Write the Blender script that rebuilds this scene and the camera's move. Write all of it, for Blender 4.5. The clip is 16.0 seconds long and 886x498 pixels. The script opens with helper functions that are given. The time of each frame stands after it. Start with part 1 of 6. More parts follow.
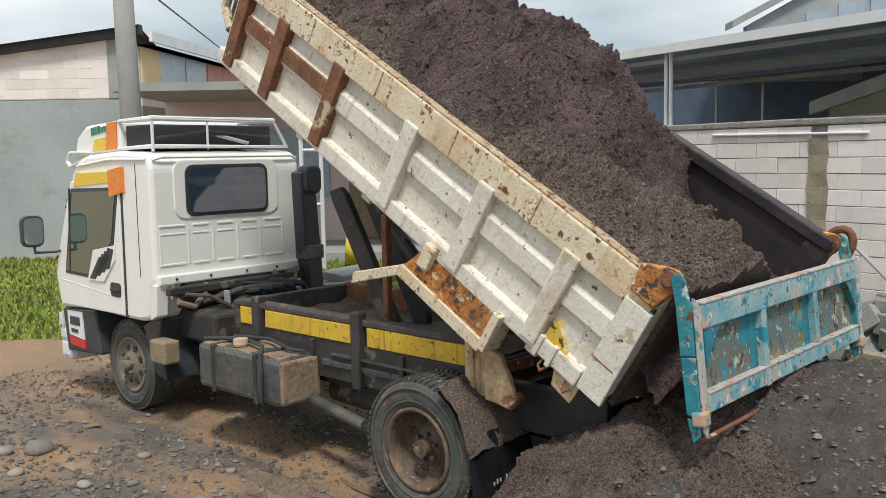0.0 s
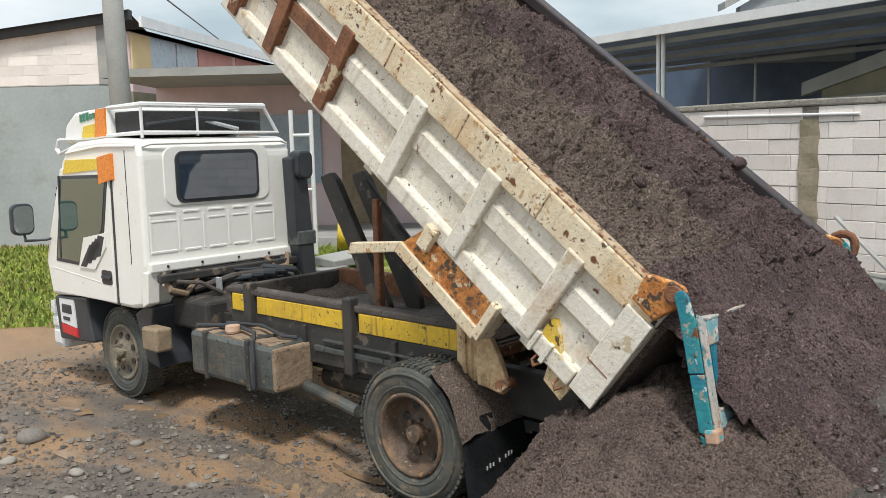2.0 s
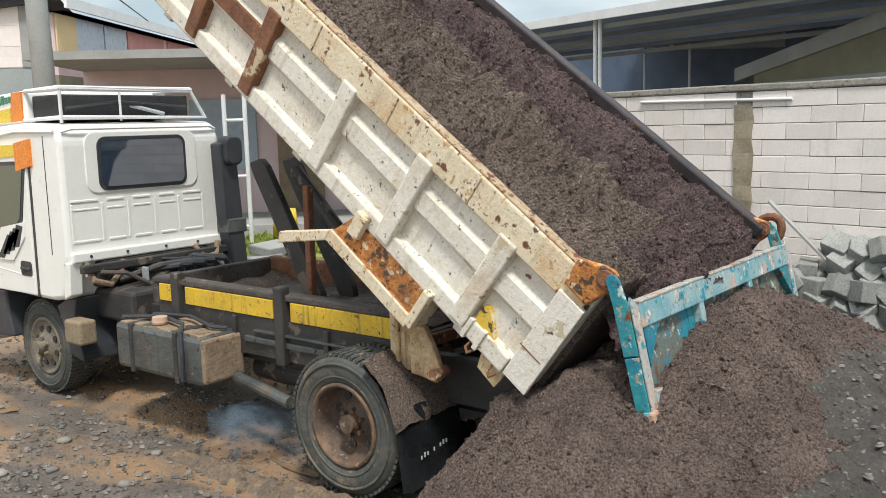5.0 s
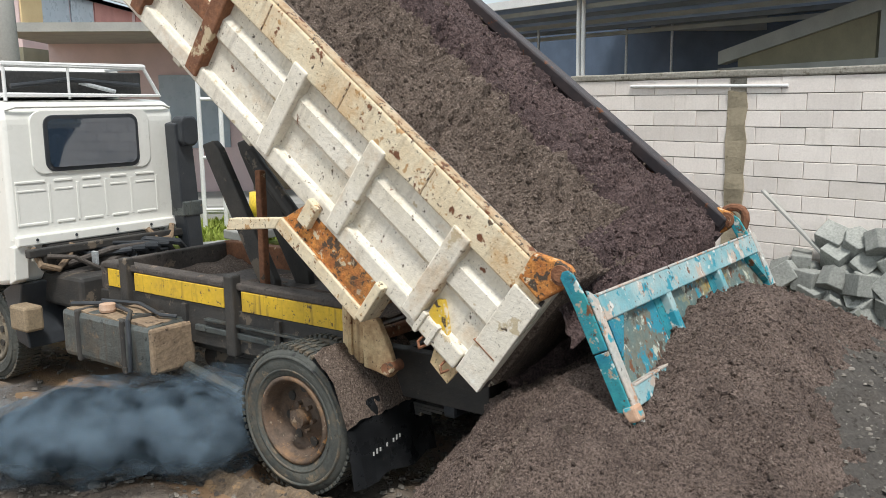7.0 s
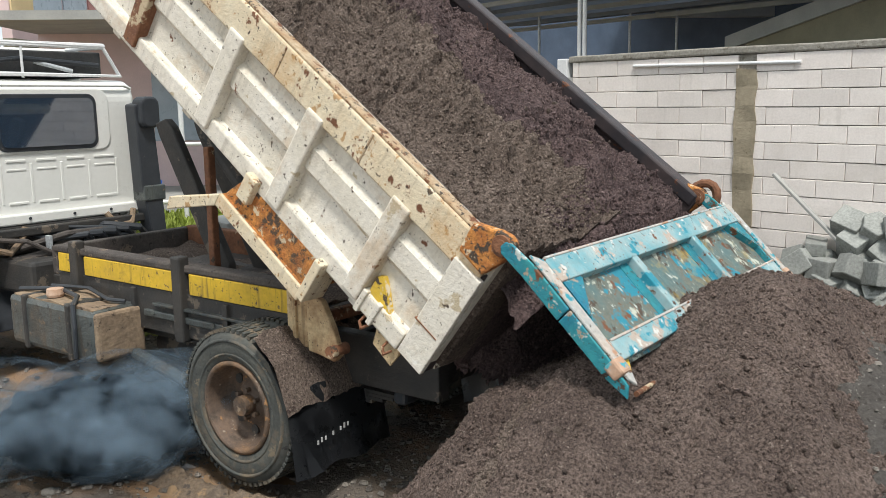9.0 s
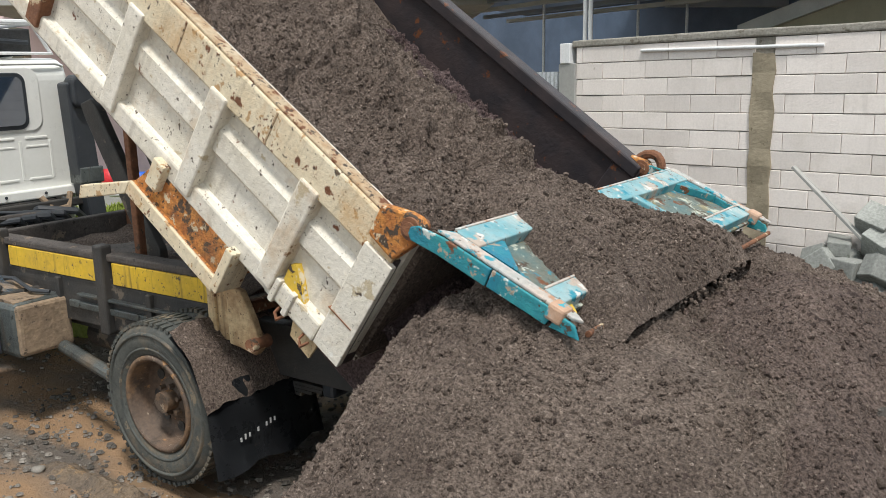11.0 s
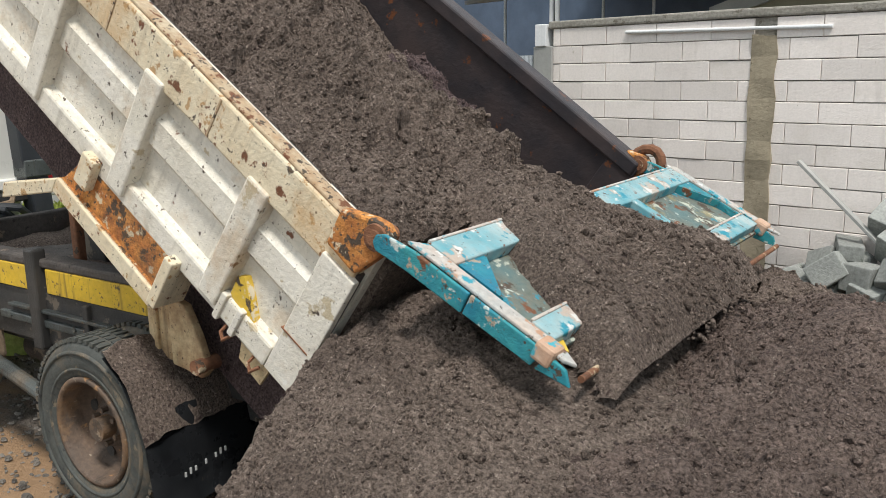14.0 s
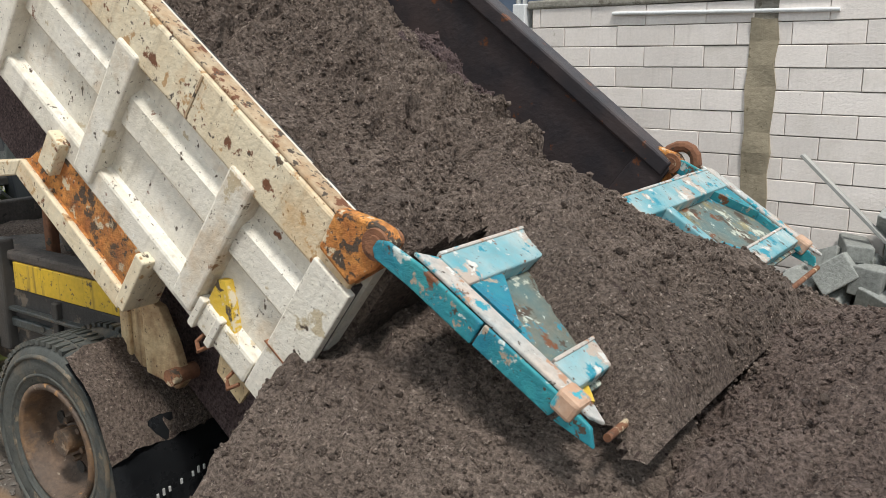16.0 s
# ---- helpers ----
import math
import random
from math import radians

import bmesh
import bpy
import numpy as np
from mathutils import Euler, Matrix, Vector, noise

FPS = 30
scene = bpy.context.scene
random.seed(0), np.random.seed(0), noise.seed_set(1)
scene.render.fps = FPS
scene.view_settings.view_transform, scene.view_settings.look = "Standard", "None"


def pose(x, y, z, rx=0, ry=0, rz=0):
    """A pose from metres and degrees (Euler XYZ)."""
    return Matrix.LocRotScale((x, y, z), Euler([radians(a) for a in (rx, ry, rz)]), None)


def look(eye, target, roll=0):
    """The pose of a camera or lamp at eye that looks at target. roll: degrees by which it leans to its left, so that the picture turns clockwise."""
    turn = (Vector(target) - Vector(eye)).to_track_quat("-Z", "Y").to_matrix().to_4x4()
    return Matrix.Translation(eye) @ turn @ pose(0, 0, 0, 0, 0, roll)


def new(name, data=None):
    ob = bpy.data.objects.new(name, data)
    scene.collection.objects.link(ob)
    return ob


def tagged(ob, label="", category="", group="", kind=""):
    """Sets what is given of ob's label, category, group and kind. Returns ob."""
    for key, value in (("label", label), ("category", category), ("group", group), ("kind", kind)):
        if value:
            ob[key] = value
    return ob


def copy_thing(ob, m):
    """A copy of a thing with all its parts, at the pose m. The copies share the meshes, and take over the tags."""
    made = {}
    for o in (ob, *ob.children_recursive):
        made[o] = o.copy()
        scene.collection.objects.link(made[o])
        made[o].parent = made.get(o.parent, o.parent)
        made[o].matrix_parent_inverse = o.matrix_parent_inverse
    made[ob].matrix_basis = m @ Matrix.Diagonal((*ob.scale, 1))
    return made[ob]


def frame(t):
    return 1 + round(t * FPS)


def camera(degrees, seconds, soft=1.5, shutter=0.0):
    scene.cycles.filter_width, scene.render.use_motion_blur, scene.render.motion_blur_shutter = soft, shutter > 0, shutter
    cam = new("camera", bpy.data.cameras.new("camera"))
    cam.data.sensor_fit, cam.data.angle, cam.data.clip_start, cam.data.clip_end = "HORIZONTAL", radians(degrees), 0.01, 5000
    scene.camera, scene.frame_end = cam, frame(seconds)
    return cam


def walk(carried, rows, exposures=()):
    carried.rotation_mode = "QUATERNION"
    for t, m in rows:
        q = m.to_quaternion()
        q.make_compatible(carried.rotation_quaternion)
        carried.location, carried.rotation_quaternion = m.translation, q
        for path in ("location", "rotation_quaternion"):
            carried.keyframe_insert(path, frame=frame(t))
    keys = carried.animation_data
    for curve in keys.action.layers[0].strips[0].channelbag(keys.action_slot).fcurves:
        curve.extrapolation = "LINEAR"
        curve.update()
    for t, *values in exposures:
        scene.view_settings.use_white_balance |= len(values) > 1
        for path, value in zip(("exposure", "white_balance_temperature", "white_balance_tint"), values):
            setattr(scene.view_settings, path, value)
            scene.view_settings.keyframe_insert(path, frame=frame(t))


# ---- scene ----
def eye(x, y, z, yaw, tilt, roll):
    """A camera pose: place, heading, tilt and roll in degrees."""
    return pose(x, y, z, 90 + tilt, 0, yaw) @ pose(0, 0, 0, 0, 0, roll)


cam = camera(53.26, 16.0, soft=0.25)
walk(cam, [
    (0, eye(3.377, -3.386, 2.017, 42.62, -6.01, -1.02)),
    (0.5, eye(3.381, -3.377, 2.009, 42.84, -5.91, -1.09)),
    (1, eye(3.378, -3.367, 2.004, 42.77, -5.87, -1.58)),
    (1.5, eye(3.377, -3.356, 2.016, 42.66, -6.21, -1.56)),
    (2, eye(3.389, -3.356, 2.020, 42.32, -7.06, -1.48)),
    (2.5, eye(3.399, -3.359, 2.022, 41.88, -7.51, -1.31)),
    (3, eye(3.410, -3.359, 2.021, 41.04, -7.63, -1.33)),
    (3.5, eye(3.419, -3.357, 2.016, 40.22, -7.65, -1.50)),
    (4, eye(3.411, -3.343, 2.012, 39.59, -7.71, -1.55)),
    (6.5, eye(3.152, -3.182, 2.049, 36.82, -9.10, -0.95)),
    (7, eye(3.098, -3.154, 2.061, 36.49, -9.57, -0.73)),
    (7.5, eye(3.041, -3.100, 2.045, 36.32, -9.79, -0.67)),
    (8, eye(2.989, -3.014, 2.011, 36.31, -9.77, -0.88)),
    (10.5, eye(2.850, -2.417, 1.854, 37.48, -9.75, -0.71)),
    (11, eye(2.753, -2.337, 1.854, 37.25, -9.99, -0.62)),
    (11.5, eye(2.664, -2.267, 1.873, 37.04, -10.37, -0.74)),
    (12, eye(2.589, -2.192, 1.880, 36.57, -10.66, -0.70)),
    (12.5, eye(2.510, -2.113, 1.880, 35.91, -10.92, -0.72)),
    (13, eye(2.428, -2.032, 1.875, 35.25, -10.98, -0.76)),
    (13.5, eye(2.346, -1.952, 1.872, 34.68, -11.04, -0.65)),
    (14, eye(2.267, -1.866, 1.866, 34.06, -11.01, -0.56)),
    (14.5, eye(2.189, -1.780, 1.850, 33.58, -11.02, -0.42)),
    (15, eye(2.093, -1.699, 1.840, 32.86, -11.17, -0.36)),
    (15.5, eye(1.986, -1.621, 1.843, 31.82, -11.59, 0.06)),
    (16, eye(1.874, -1.546, 1.850, 30.69, -11.93, 0.15)),
], [(0, -0.27), (1.2, -0.22), (1.8, -0.13), (4, 0.0), (8, 0.03), (10.5, -0.04), (12.5, -0.04), (16, -0.10)])

# ---- light: an overcast sky with a weak, wide sun ----
world = bpy.data.worlds.new("sky")
scene.world = world
world.use_nodes = True
wn, wl = world.node_tree.nodes, world.node_tree.links
wn.clear()
sky = wn.new("ShaderNodeTexSky")
sky.sky_type, sky.sun_disc = "NISHITA", False
sky.sun_elevation, sky.sun_rotation = radians(55), radians(200)
sky.air_density, sky.dust_density = 1.0, 4.0
wco = wn.new("ShaderNodeTexCoord")
wmap = wn.new("ShaderNodeMapping")
wmap.inputs["Scale"].default_value = (1.0, 1.0, 3.2)
clouds = wn.new("ShaderNodeTexNoise")
clouds.inputs["Scale"].default_value, clouds.inputs["Detail"].default_value = 2.2, 6
ramp = wn.new("ShaderNodeValToRGB")
ramp.color_ramp.elements[0].position, ramp.color_ramp.elements[0].color = 0.36, (3.7, 4.6, 5.1, 1)
ramp.color_ramp.elements[1].position, ramp.color_ramp.elements[1].color = 0.62, (7.9, 8.3, 8.5, 1)
wmix = wn.new("ShaderNodeMixRGB")
wmix.inputs[0].default_value = 0.88
wbg, wout = wn.new("ShaderNodeBackground"), wn.new("ShaderNodeOutputWorld")
wbg.inputs["Strength"].default_value = 0.150
wl.new(wco.outputs["Generated"], wmap.inputs["Vector"])
wl.new(wmap.outputs["Vector"], clouds.inputs["Vector"])
wl.new(clouds.outputs["Fac"], ramp.inputs["Fac"])
wl.new(sky.outputs["Color"], wmix.inputs[1])
wl.new(ramp.outputs["Color"], wmix.inputs[2])
wl.new(wmix.outputs["Color"], wbg.inputs["Color"])
wl.new(wbg.outputs["Background"], wout.inputs["Surface"])
sun = new("sun", bpy.data.lights.new("sun", "SUN"))
sun.data.energy, sun.data.angle, sun.data.color = 3.5, radians(9), (1.0, 0.96, 0.9)
sun.matrix_world = look((0, 0, 8), (-3.2, 2.9, 0))
scene.view_settings.exposure = 0.0


# ---- materials ----
def grow(name, a, b, scale=4.0, rough=0.8, metal=0.0, bump=0.3, fine=60.0, chips=(), streak=0.0, vary=0.0, coat=0.0, spec=0.5, depth=0.02, grain=0.22, stain=()):
    """A surface that mixes colours a and b in patches, with fine grain, layers of chips (colour, scale, threshold) and relief."""
    m = bpy.data.materials.new(name)
    m.use_nodes = True
    n, l = m.node_tree.nodes, m.node_tree.links
    sh = n["Principled BSDF"]
    co = n.new("ShaderNodeTexCoord")
    vec = co.outputs["Object"]
    info = n.new("ShaderNodeObjectInfo")
    add = n.new("ShaderNodeVectorMath")
    add.operation = "MULTIPLY_ADD"
    add.inputs[1].default_value = (1, 1, 1)
    scl = n.new("ShaderNodeVectorMath")
    scl.operation = "SCALE"
    scl.inputs[0].default_value = (17.0, 31.0, 23.0)
    l.new(info.outputs["Random"], scl.inputs["Scale"])
    l.new(vec, add.inputs[0])
    l.new(scl.outputs[0], add.inputs[2])
    vec = add.outputs[0]

    def tex(sc, detail=5.0, rg=0.6, v=None):
        t = n.new("ShaderNodeTexNoise")
        t.inputs["Scale"].default_value, t.inputs["Detail"].default_value, t.inputs["Roughness"].default_value = sc, detail, rg
        l.new(v or vec, t.inputs["Vector"])
        return t.outputs["Fac"]

    def span(fac, lo, hi):
        r = n.new("ShaderNodeMapRange")
        r.inputs["From Min"].default_value, r.inputs["From Max"].default_value = lo, hi
        l.new(fac, r.inputs["Value"])
        return r.outputs["Result"]

    def mix(fac, c1, c2):
        x = n.new("ShaderNodeMixRGB")
        for i, v in ((0, fac), (1, c1), (2, c2)):
            if isinstance(v, tuple):
                x.inputs[i].default_value = (*v, 1)
            elif isinstance(v, float):
                x.inputs[i].default_value = v
            else:
                l.new(v, x.inputs[i])
        return x.outputs["Color"]

    col = mix(span(tex(scale), 0.35, 0.65), a, b)
    g = n.new("ShaderNodeHueSaturation")
    gv = n.new("ShaderNodeMapRange")
    gv.inputs["To Min"].default_value, gv.inputs["To Max"].default_value = 1 - grain, 1 + grain
    l.new(span(tex(fine, 3.0), 0.3, 0.7), gv.inputs["Value"])
    l.new(gv.outputs["Result"], g.inputs["Value"])
    l.new(col, g.inputs["Color"])
    col = g.outputs["Color"]
    if vary:
        h = n.new("ShaderNodeHueSaturation")
        hv = n.new("ShaderNodeMapRange")
        hv.inputs["To Min"].default_value, hv.inputs["To Max"].default_value = 1 - vary, 1 + vary
        l.new(info.outputs["Random"], hv.inputs["Value"])
        l.new(hv.outputs["Result"], h.inputs["Value"])
        l.new(col, h.inputs["Color"])
        col = h.outputs["Color"]
    ro = None
    for c, sc, th in chips:
        f = span(tex(sc, 6.0, 0.65), th, th + 0.035)
        col = mix(f, col, c)
    for c, sc, lo, hi in stain:
        col = mix(span(tex(sc, 7.0, 0.7), lo, hi), col, c)
    if streak:
        mp = n.new("ShaderNodeMapping")
        mp.inputs["Scale"].default_value = (26, 26, 1.6)
        l.new(vec, mp.inputs["Vector"])
        f = span(tex(1.0, 4.0, 0.6, mp.outputs["Vector"]), 0.56, 0.8)
        mu = n.new("ShaderNodeMath")
        mu.operation = "MULTIPLY"
        mu.inputs[1].default_value = streak
        l.new(f, mu.inputs[0])
        col = mix(mu.outputs[0], col, (0.09, 0.055, 0.03))
    l.new(col, sh.inputs["Base Color"])
    rr = n.new("ShaderNodeMapRange")
    rr.inputs["To Min"].default_value, rr.inputs["To Max"].default_value = max(rough - 0.12, 0.03), min(rough + 0.1, 1)
    l.new(tex(scale * 3), rr.inputs["Value"])
    l.new(rr.outputs["Result"], sh.inputs["Roughness"])
    sh.inputs["Metallic"].default_value = metal
    sh.inputs["Specular IOR Level"].default_value = spec
    sh.inputs["Coat Weight"].default_value = coat
    bp = n.new("ShaderNodeBump")
    bp.inputs["Strength"].default_value, bp.inputs["Distance"].default_value = bump, depth
    l.new(tex(fine, 6.0, 0.7), bp.inputs["Height"])
    l.new(bp.outputs["Normal"], sh.inputs["Normal"])
    return m


RUST = (0.16, 0.06, 0.025)
ORANGE = (0.42, 0.14, 0.03)
GRIME = (0.07, 0.05, 0.035)
M = {
    "edge": grow("rail_edge", (0.52, 0.42, 0.29), (0.38, 0.24, 0.13), 14, 0.75, bump=0.5, fine=45, chips=((RUST, 18, 0.57), (GRIME, 34, 0.58)), grain=0.12),
    "cab": grow("cab_paint", (0.87, 0.87, 0.83), (0.82, 0.825, 0.78), 3, 0.32, bump=0.0, fine=30, chips=(((0.60, 0.56, 0.46), 9, 0.69),), coat=0.3, grain=0.02),
    "bed": grow("bed_paint", (0.66, 0.615, 0.52), (0.74, 0.70, 0.62), 4, 0.6, bump=0.3, fine=45, chips=(((0.50, 0.42, 0.29), 9, 0.63), (RUST, 11, 0.66), (GRIME, 26, 0.635), (GRIME, 85, 0.64), ((0.80, 0.78, 0.72), 16, 0.66)), streak=0.35, grain=0.09, stain=(((0.50, 0.33, 0.17), 2.6, 0.54, 0.80), ((0.36, 0.31, 0.24), 6.0, 0.56, 0.85))),
    "bedtop": grow("bed_rail_paint", (0.66, 0.55, 0.38), (0.72, 0.64, 0.48), 6, 0.65, bump=0.3, fine=45, chips=(((0.46, 0.29, 0.14), 15, 0.60), (RUST, 13, 0.61), (GRIME, 24, 0.62), (GRIME, 60, 0.63)), streak=0.4, grain=0.09, stain=(((0.52, 0.29, 0.10), 2.2, 0.50, 0.74),)),
    "rust": grow("rusty_steel", (0.15, 0.065, 0.035), (0.25, 0.11, 0.055), 8, 0.85, bump=0.5, fine=50, chips=(((0.52, 0.42, 0.28), 6, 0.60), (GRIME, 18, 0.62))),
    "orange": grow("orange_rust", (0.58, 0.25, 0.06), (0.38, 0.13, 0.035), 14, 0.85, bump=0.6, fine=60, chips=((GRIME, 16, 0.54), ((0.66, 0.55, 0.38), 18, 0.60), (GRIME, 45, 0.59)), grain=0.35, stain=(((0.10, 0.06, 0.035), 4.0, 0.50, 0.72),)),
    "inner": grow("bed_inner_steel", (0.035, 0.032, 0.037), (0.065, 0.050, 0.050), 5, 0.5, 0.2, bump=0.25, fine=30, chips=((RUST, 8, 0.62),), grain=0.07),
    "grimed": grow("grimed_steel", (0.10, 0.085, 0.075), (0.06, 0.052, 0.048), 6, 0.8, bump=0.5, fine=50, chips=(((0.21, 0.16, 0.12), 9, 0.60), ((0.035, 0.03, 0.028), 18, 0.60))),
    "black": grow("chassis_black", (0.03, 0.03, 0.03), (0.055, 0.05, 0.045), 6, 0.6, bump=0.3, fine=40, chips=(((0.16, 0.13, 0.10), 7, 0.6),), grain=0.07),
    "yellow": grow("yellow_band", (0.72, 0.47, 0.03), (0.62, 0.40, 0.04), 5, 0.6, bump=0.2, fine=40, chips=(((0.10, 0.07, 0.04), 11, 0.60), ((0.14, 0.10, 0.05), 30, 0.61)), streak=1.0, grain=0.1, stain=(((0.20, 0.12, 0.04), 3.0, 0.55, 0.75),)),
    "flake": grow("flaked_yellow", (0.66, 0.43, 0.03), (0.60, 0.42, 0.08), 8, 0.6, bump=0.2, chips=(((0.66, 0.58, 0.43), 16, 0.52), (GRIME, 22, 0.60)), grain=0.07),
    "blue": grow("tailgate_paint", (0.008, 0.17, 0.26), (0.03, 0.27, 0.29), 5, 0.5, bump=0.4, fine=40, chips=(((0.50, 0.55, 0.52), 13, 0.60), (RUST, 9, 0.60), ((0.36, 0.29, 0.22), 22, 0.60), (GRIME, 30, 0.60)), grain=0.1, stain=(((0.05, 0.10, 0.09), 4.0, 0.55, 0.8),)),
    "pale": grow("tailgate_worn", (0.36, 0.45, 0.45), (0.08, 0.31, 0.37), 5, 0.65, bump=0.4, fine=40, chips=(((0.44, 0.36, 0.30), 7, 0.56), ((0.02, 0.24, 0.32), 9, 0.57), ((0.60, 0.60, 0.57), 14, 0.60), (RUST, 16, 0.61), (GRIME, 34, 0.62)), grain=0.12),
    "grimy": grow("grimy_panel", (0.10, 0.17, 0.17), (0.17, 0.14, 0.095), 5, 0.7, bump=0.4, fine=40, chips=(((0.02, 0.22, 0.30), 5, 0.55), ((0.48, 0.50, 0.42), 8, 0.58), (RUST, 9, 0.59), (GRIME, 12, 0.58), ((0.45, 0.50, 0.46), 22, 0.61)), grain=0.15, stain=(((0.50, 0.34, 0.06), 2.6, 0.56, 0.70),)),
    "primer": grow("bare_primer", (0.50, 0.42, 0.36), (0.40, 0.42, 0.41), 8, 0.7, bump=0.4, chips=(((0.03, 0.28, 0.36), 9, 0.59), ((0.42, 0.24, 0.15), 10, 0.58), ((0.66, 0.66, 0.63), 17, 0.60), (RUST, 14, 0.62), (GRIME, 32, 0.62)), grain=0.15),
    "pink": grow("worn_primer", (0.56, 0.40, 0.30), (0.45, 0.26, 0.16), 9, 0.7, bump=0.3, chips=(((0.05, 0.33, 0.40), 8, 0.60), (RUST, 10, 0.6)), grain=0.07),
    "tyre": grow("tyre_rubber", (0.05, 0.055, 0.052), (0.085, 0.088, 0.078), 5, 0.75, bump=0.3, fine=50, chips=(((0.20, 0.16, 0.11), 7, 0.60), ((0.03, 0.03, 0.03), 18, 0.62)), stain=(((0.22, 0.16, 0.10), 3.0, 0.52, 0.75),)),
    "rim": grow("rusty_rim", (0.14, 0.09, 0.06), (0.08, 0.06, 0.047), 6, 0.65, bump=0.4, fine=50, chips=(((0.36, 0.19, 0.08), 9, 0.6), (GRIME, 12, 0.58), ((0.30, 0.24, 0.18), 22, 0.63)), stain=(((0.30, 0.17, 0.08), 4.0, 0.54, 0.75),)),
    "rimpale": grow("muddy_rim", (0.24, 0.20, 0.14), (0.17, 0.15, 0.12), 6, 0.8, bump=0.3, chips=((GRIME, 9, 0.6),)),
    "stand": grow("rusty_stand", (0.60, 0.46, 0.27), (0.48, 0.33, 0.17), 7, 0.75, bump=0.4, fine=45, chips=((RUST, 10, 0.62), (GRIME, 30, 0.63), (GRIME, 60, 0.63)), streak=1.0, grain=0.15, stain=(((0.20, 0.10, 0.05), 3.5, 0.48, 0.72),)),
    "rubber": grow("rubber_sheet", (0.018, 0.02, 0.023), (0.03, 0.032, 0.035), 4, 0.3, bump=0.1, fine=20, chips=(((0.10, 0.08, 0.06), 6, 0.66),), grain=0.07),
    "tank": grow("tank_steel", (0.13, 0.145, 0.14), (0.07, 0.08, 0.08), 4, 0.35, 0.3, bump=0.4, fine=30, chips=(((0.22, 0.17, 0.12), 9, 0.60), ((0.03, 0.035, 0.035), 14, 0.60)), streak=0.8, grain=0.1, stain=(((0.20, 0.155, 0.11), 3.0, 0.52, 0.72),)),
    "mud": grow("dried_mud", (0.30, 0.22, 0.145), (0.22, 0.16, 0.11), 7, 0.9, bump=0.5, fine=40, chips=((GRIME, 14, 0.62),)),
    "muck": grow("churned_mud", (0.20, 0.145, 0.095), (0.13, 0.10, 0.075), 6, 0.6, bump=0.8, fine=70, chips=(((0.30, 0.20, 0.11), 9, 0.58), ((0.07, 0.055, 0.045), 20, 0.60)), depth=0.02, grain=0.35),
    "plastic": grow("dark_plastic", (0.03, 0.035, 0.042), (0.045, 0.05, 0.058), 5, 0.45, bump=0.08, chips=(((0.12, 0.11, 0.10), 9, 0.66),), grain=0.07),
    "sand": grow("volcanic_sand", (0.260, 0.203, 0.168), (0.161, 0.123, 0.102), 3.2, 0.93, bump=0.9, fine=95, chips=(((0.46, 0.37, 0.31), 60, 0.61), ((0.105, 0.075, 0.066), 22, 0.62), ((0.075, 0.053, 0.049), 75, 0.61)), spec=0.2, depth=0.05, grain=0.6),
    "sand_pile": grow("tipped_sand", (0.240, 0.181, 0.154), (0.149, 0.111, 0.096), 3.2, 0.92, bump=0.9, fine=95, chips=(((0.38, 0.31, 0.26), 60, 0.62), ((0.09, 0.066, 0.060), 22, 0.61), ((0.065, 0.048, 0.045), 75, 0.60)), spec=0.2, depth=0.05, grain=0.6),
    "sand_damp": grow("damp_sand", (0.190, 0.134, 0.129), (0.108, 0.075, 0.075), 3.4, 0.88, bump=0.9, fine=90, chips=(((0.33, 0.245, 0.225), 55, 0.61), ((0.07, 0.05, 0.051), 20, 0.62), ((0.05, 0.036, 0.036), 70, 0.61)), spec=0.25, depth=0.05, grain=0.6),
    "gravel": grow("gravel_mix", (0.125, 0.112, 0.10), (0.082, 0.074, 0.068), 6, 0.85, bump=0.9, fine=70, chips=(((0.30, 0.28, 0.25), 40, 0.62), ((0.06, 0.05, 0.045), 22, 0.60)), spec=0.3, depth=0.03),
    "stone": grow("river_stone", (0.30, 0.275, 0.24), (0.20, 0.185, 0.165), 9, 0.8, bump=0.25, fine=50, vary=0.35),
    "block": grow("aerated_block", (0.85, 0.79, 0.745), (0.79, 0.73, 0.685), 2.5, 0.9, bump=0.25, fine=70, chips=(((0.50, 0.46, 0.38), 9, 0.69),), vary=0.09, spec=0.2, grain=0.05, streak=0.10, stain=(((0.60, 0.545, 0.47), 1.6, 0.56, 0.85),)),
    "mortar": grow("mortar", (0.34, 0.32, 0.28), (0.26, 0.245, 0.21), 6, 0.95, bump=0.6, fine=50, chips=(((0.17, 0.15, 0.12), 9, 0.6),)),
    "pillar": grow("cement_pillar", (0.38, 0.325, 0.235), (0.28, 0.24, 0.17), 5, 0.95, bump=0.4, fine=35, grain=0.12, chips=(((0.17, 0.14, 0.09), 8, 0.6),)),
    "concrete": grow("concrete", (0.37, 0.37, 0.35), (0.30, 0.305, 0.295), 2.2, 0.9, bump=0.15, fine=40, chips=(((0.23, 0.23, 0.22), 5, 0.66),), grain=0.07),
    "paver": grow("paver_concrete", (0.31, 0.32, 0.30), (0.23, 0.24, 0.225), 5, 0.9, bump=0.35, fine=60, chips=(((0.14, 0.15, 0.13), 8, 0.62),), vary=0.22),
    "plaster": grow("grey_plaster", (0.40, 0.44, 0.44), (0.31, 0.345, 0.345), 0.5, 0.9, bump=0.12, fine=14, grain=0.05, stain=(((0.24, 0.26, 0.25), 0.9, 0.55, 0.8),)),
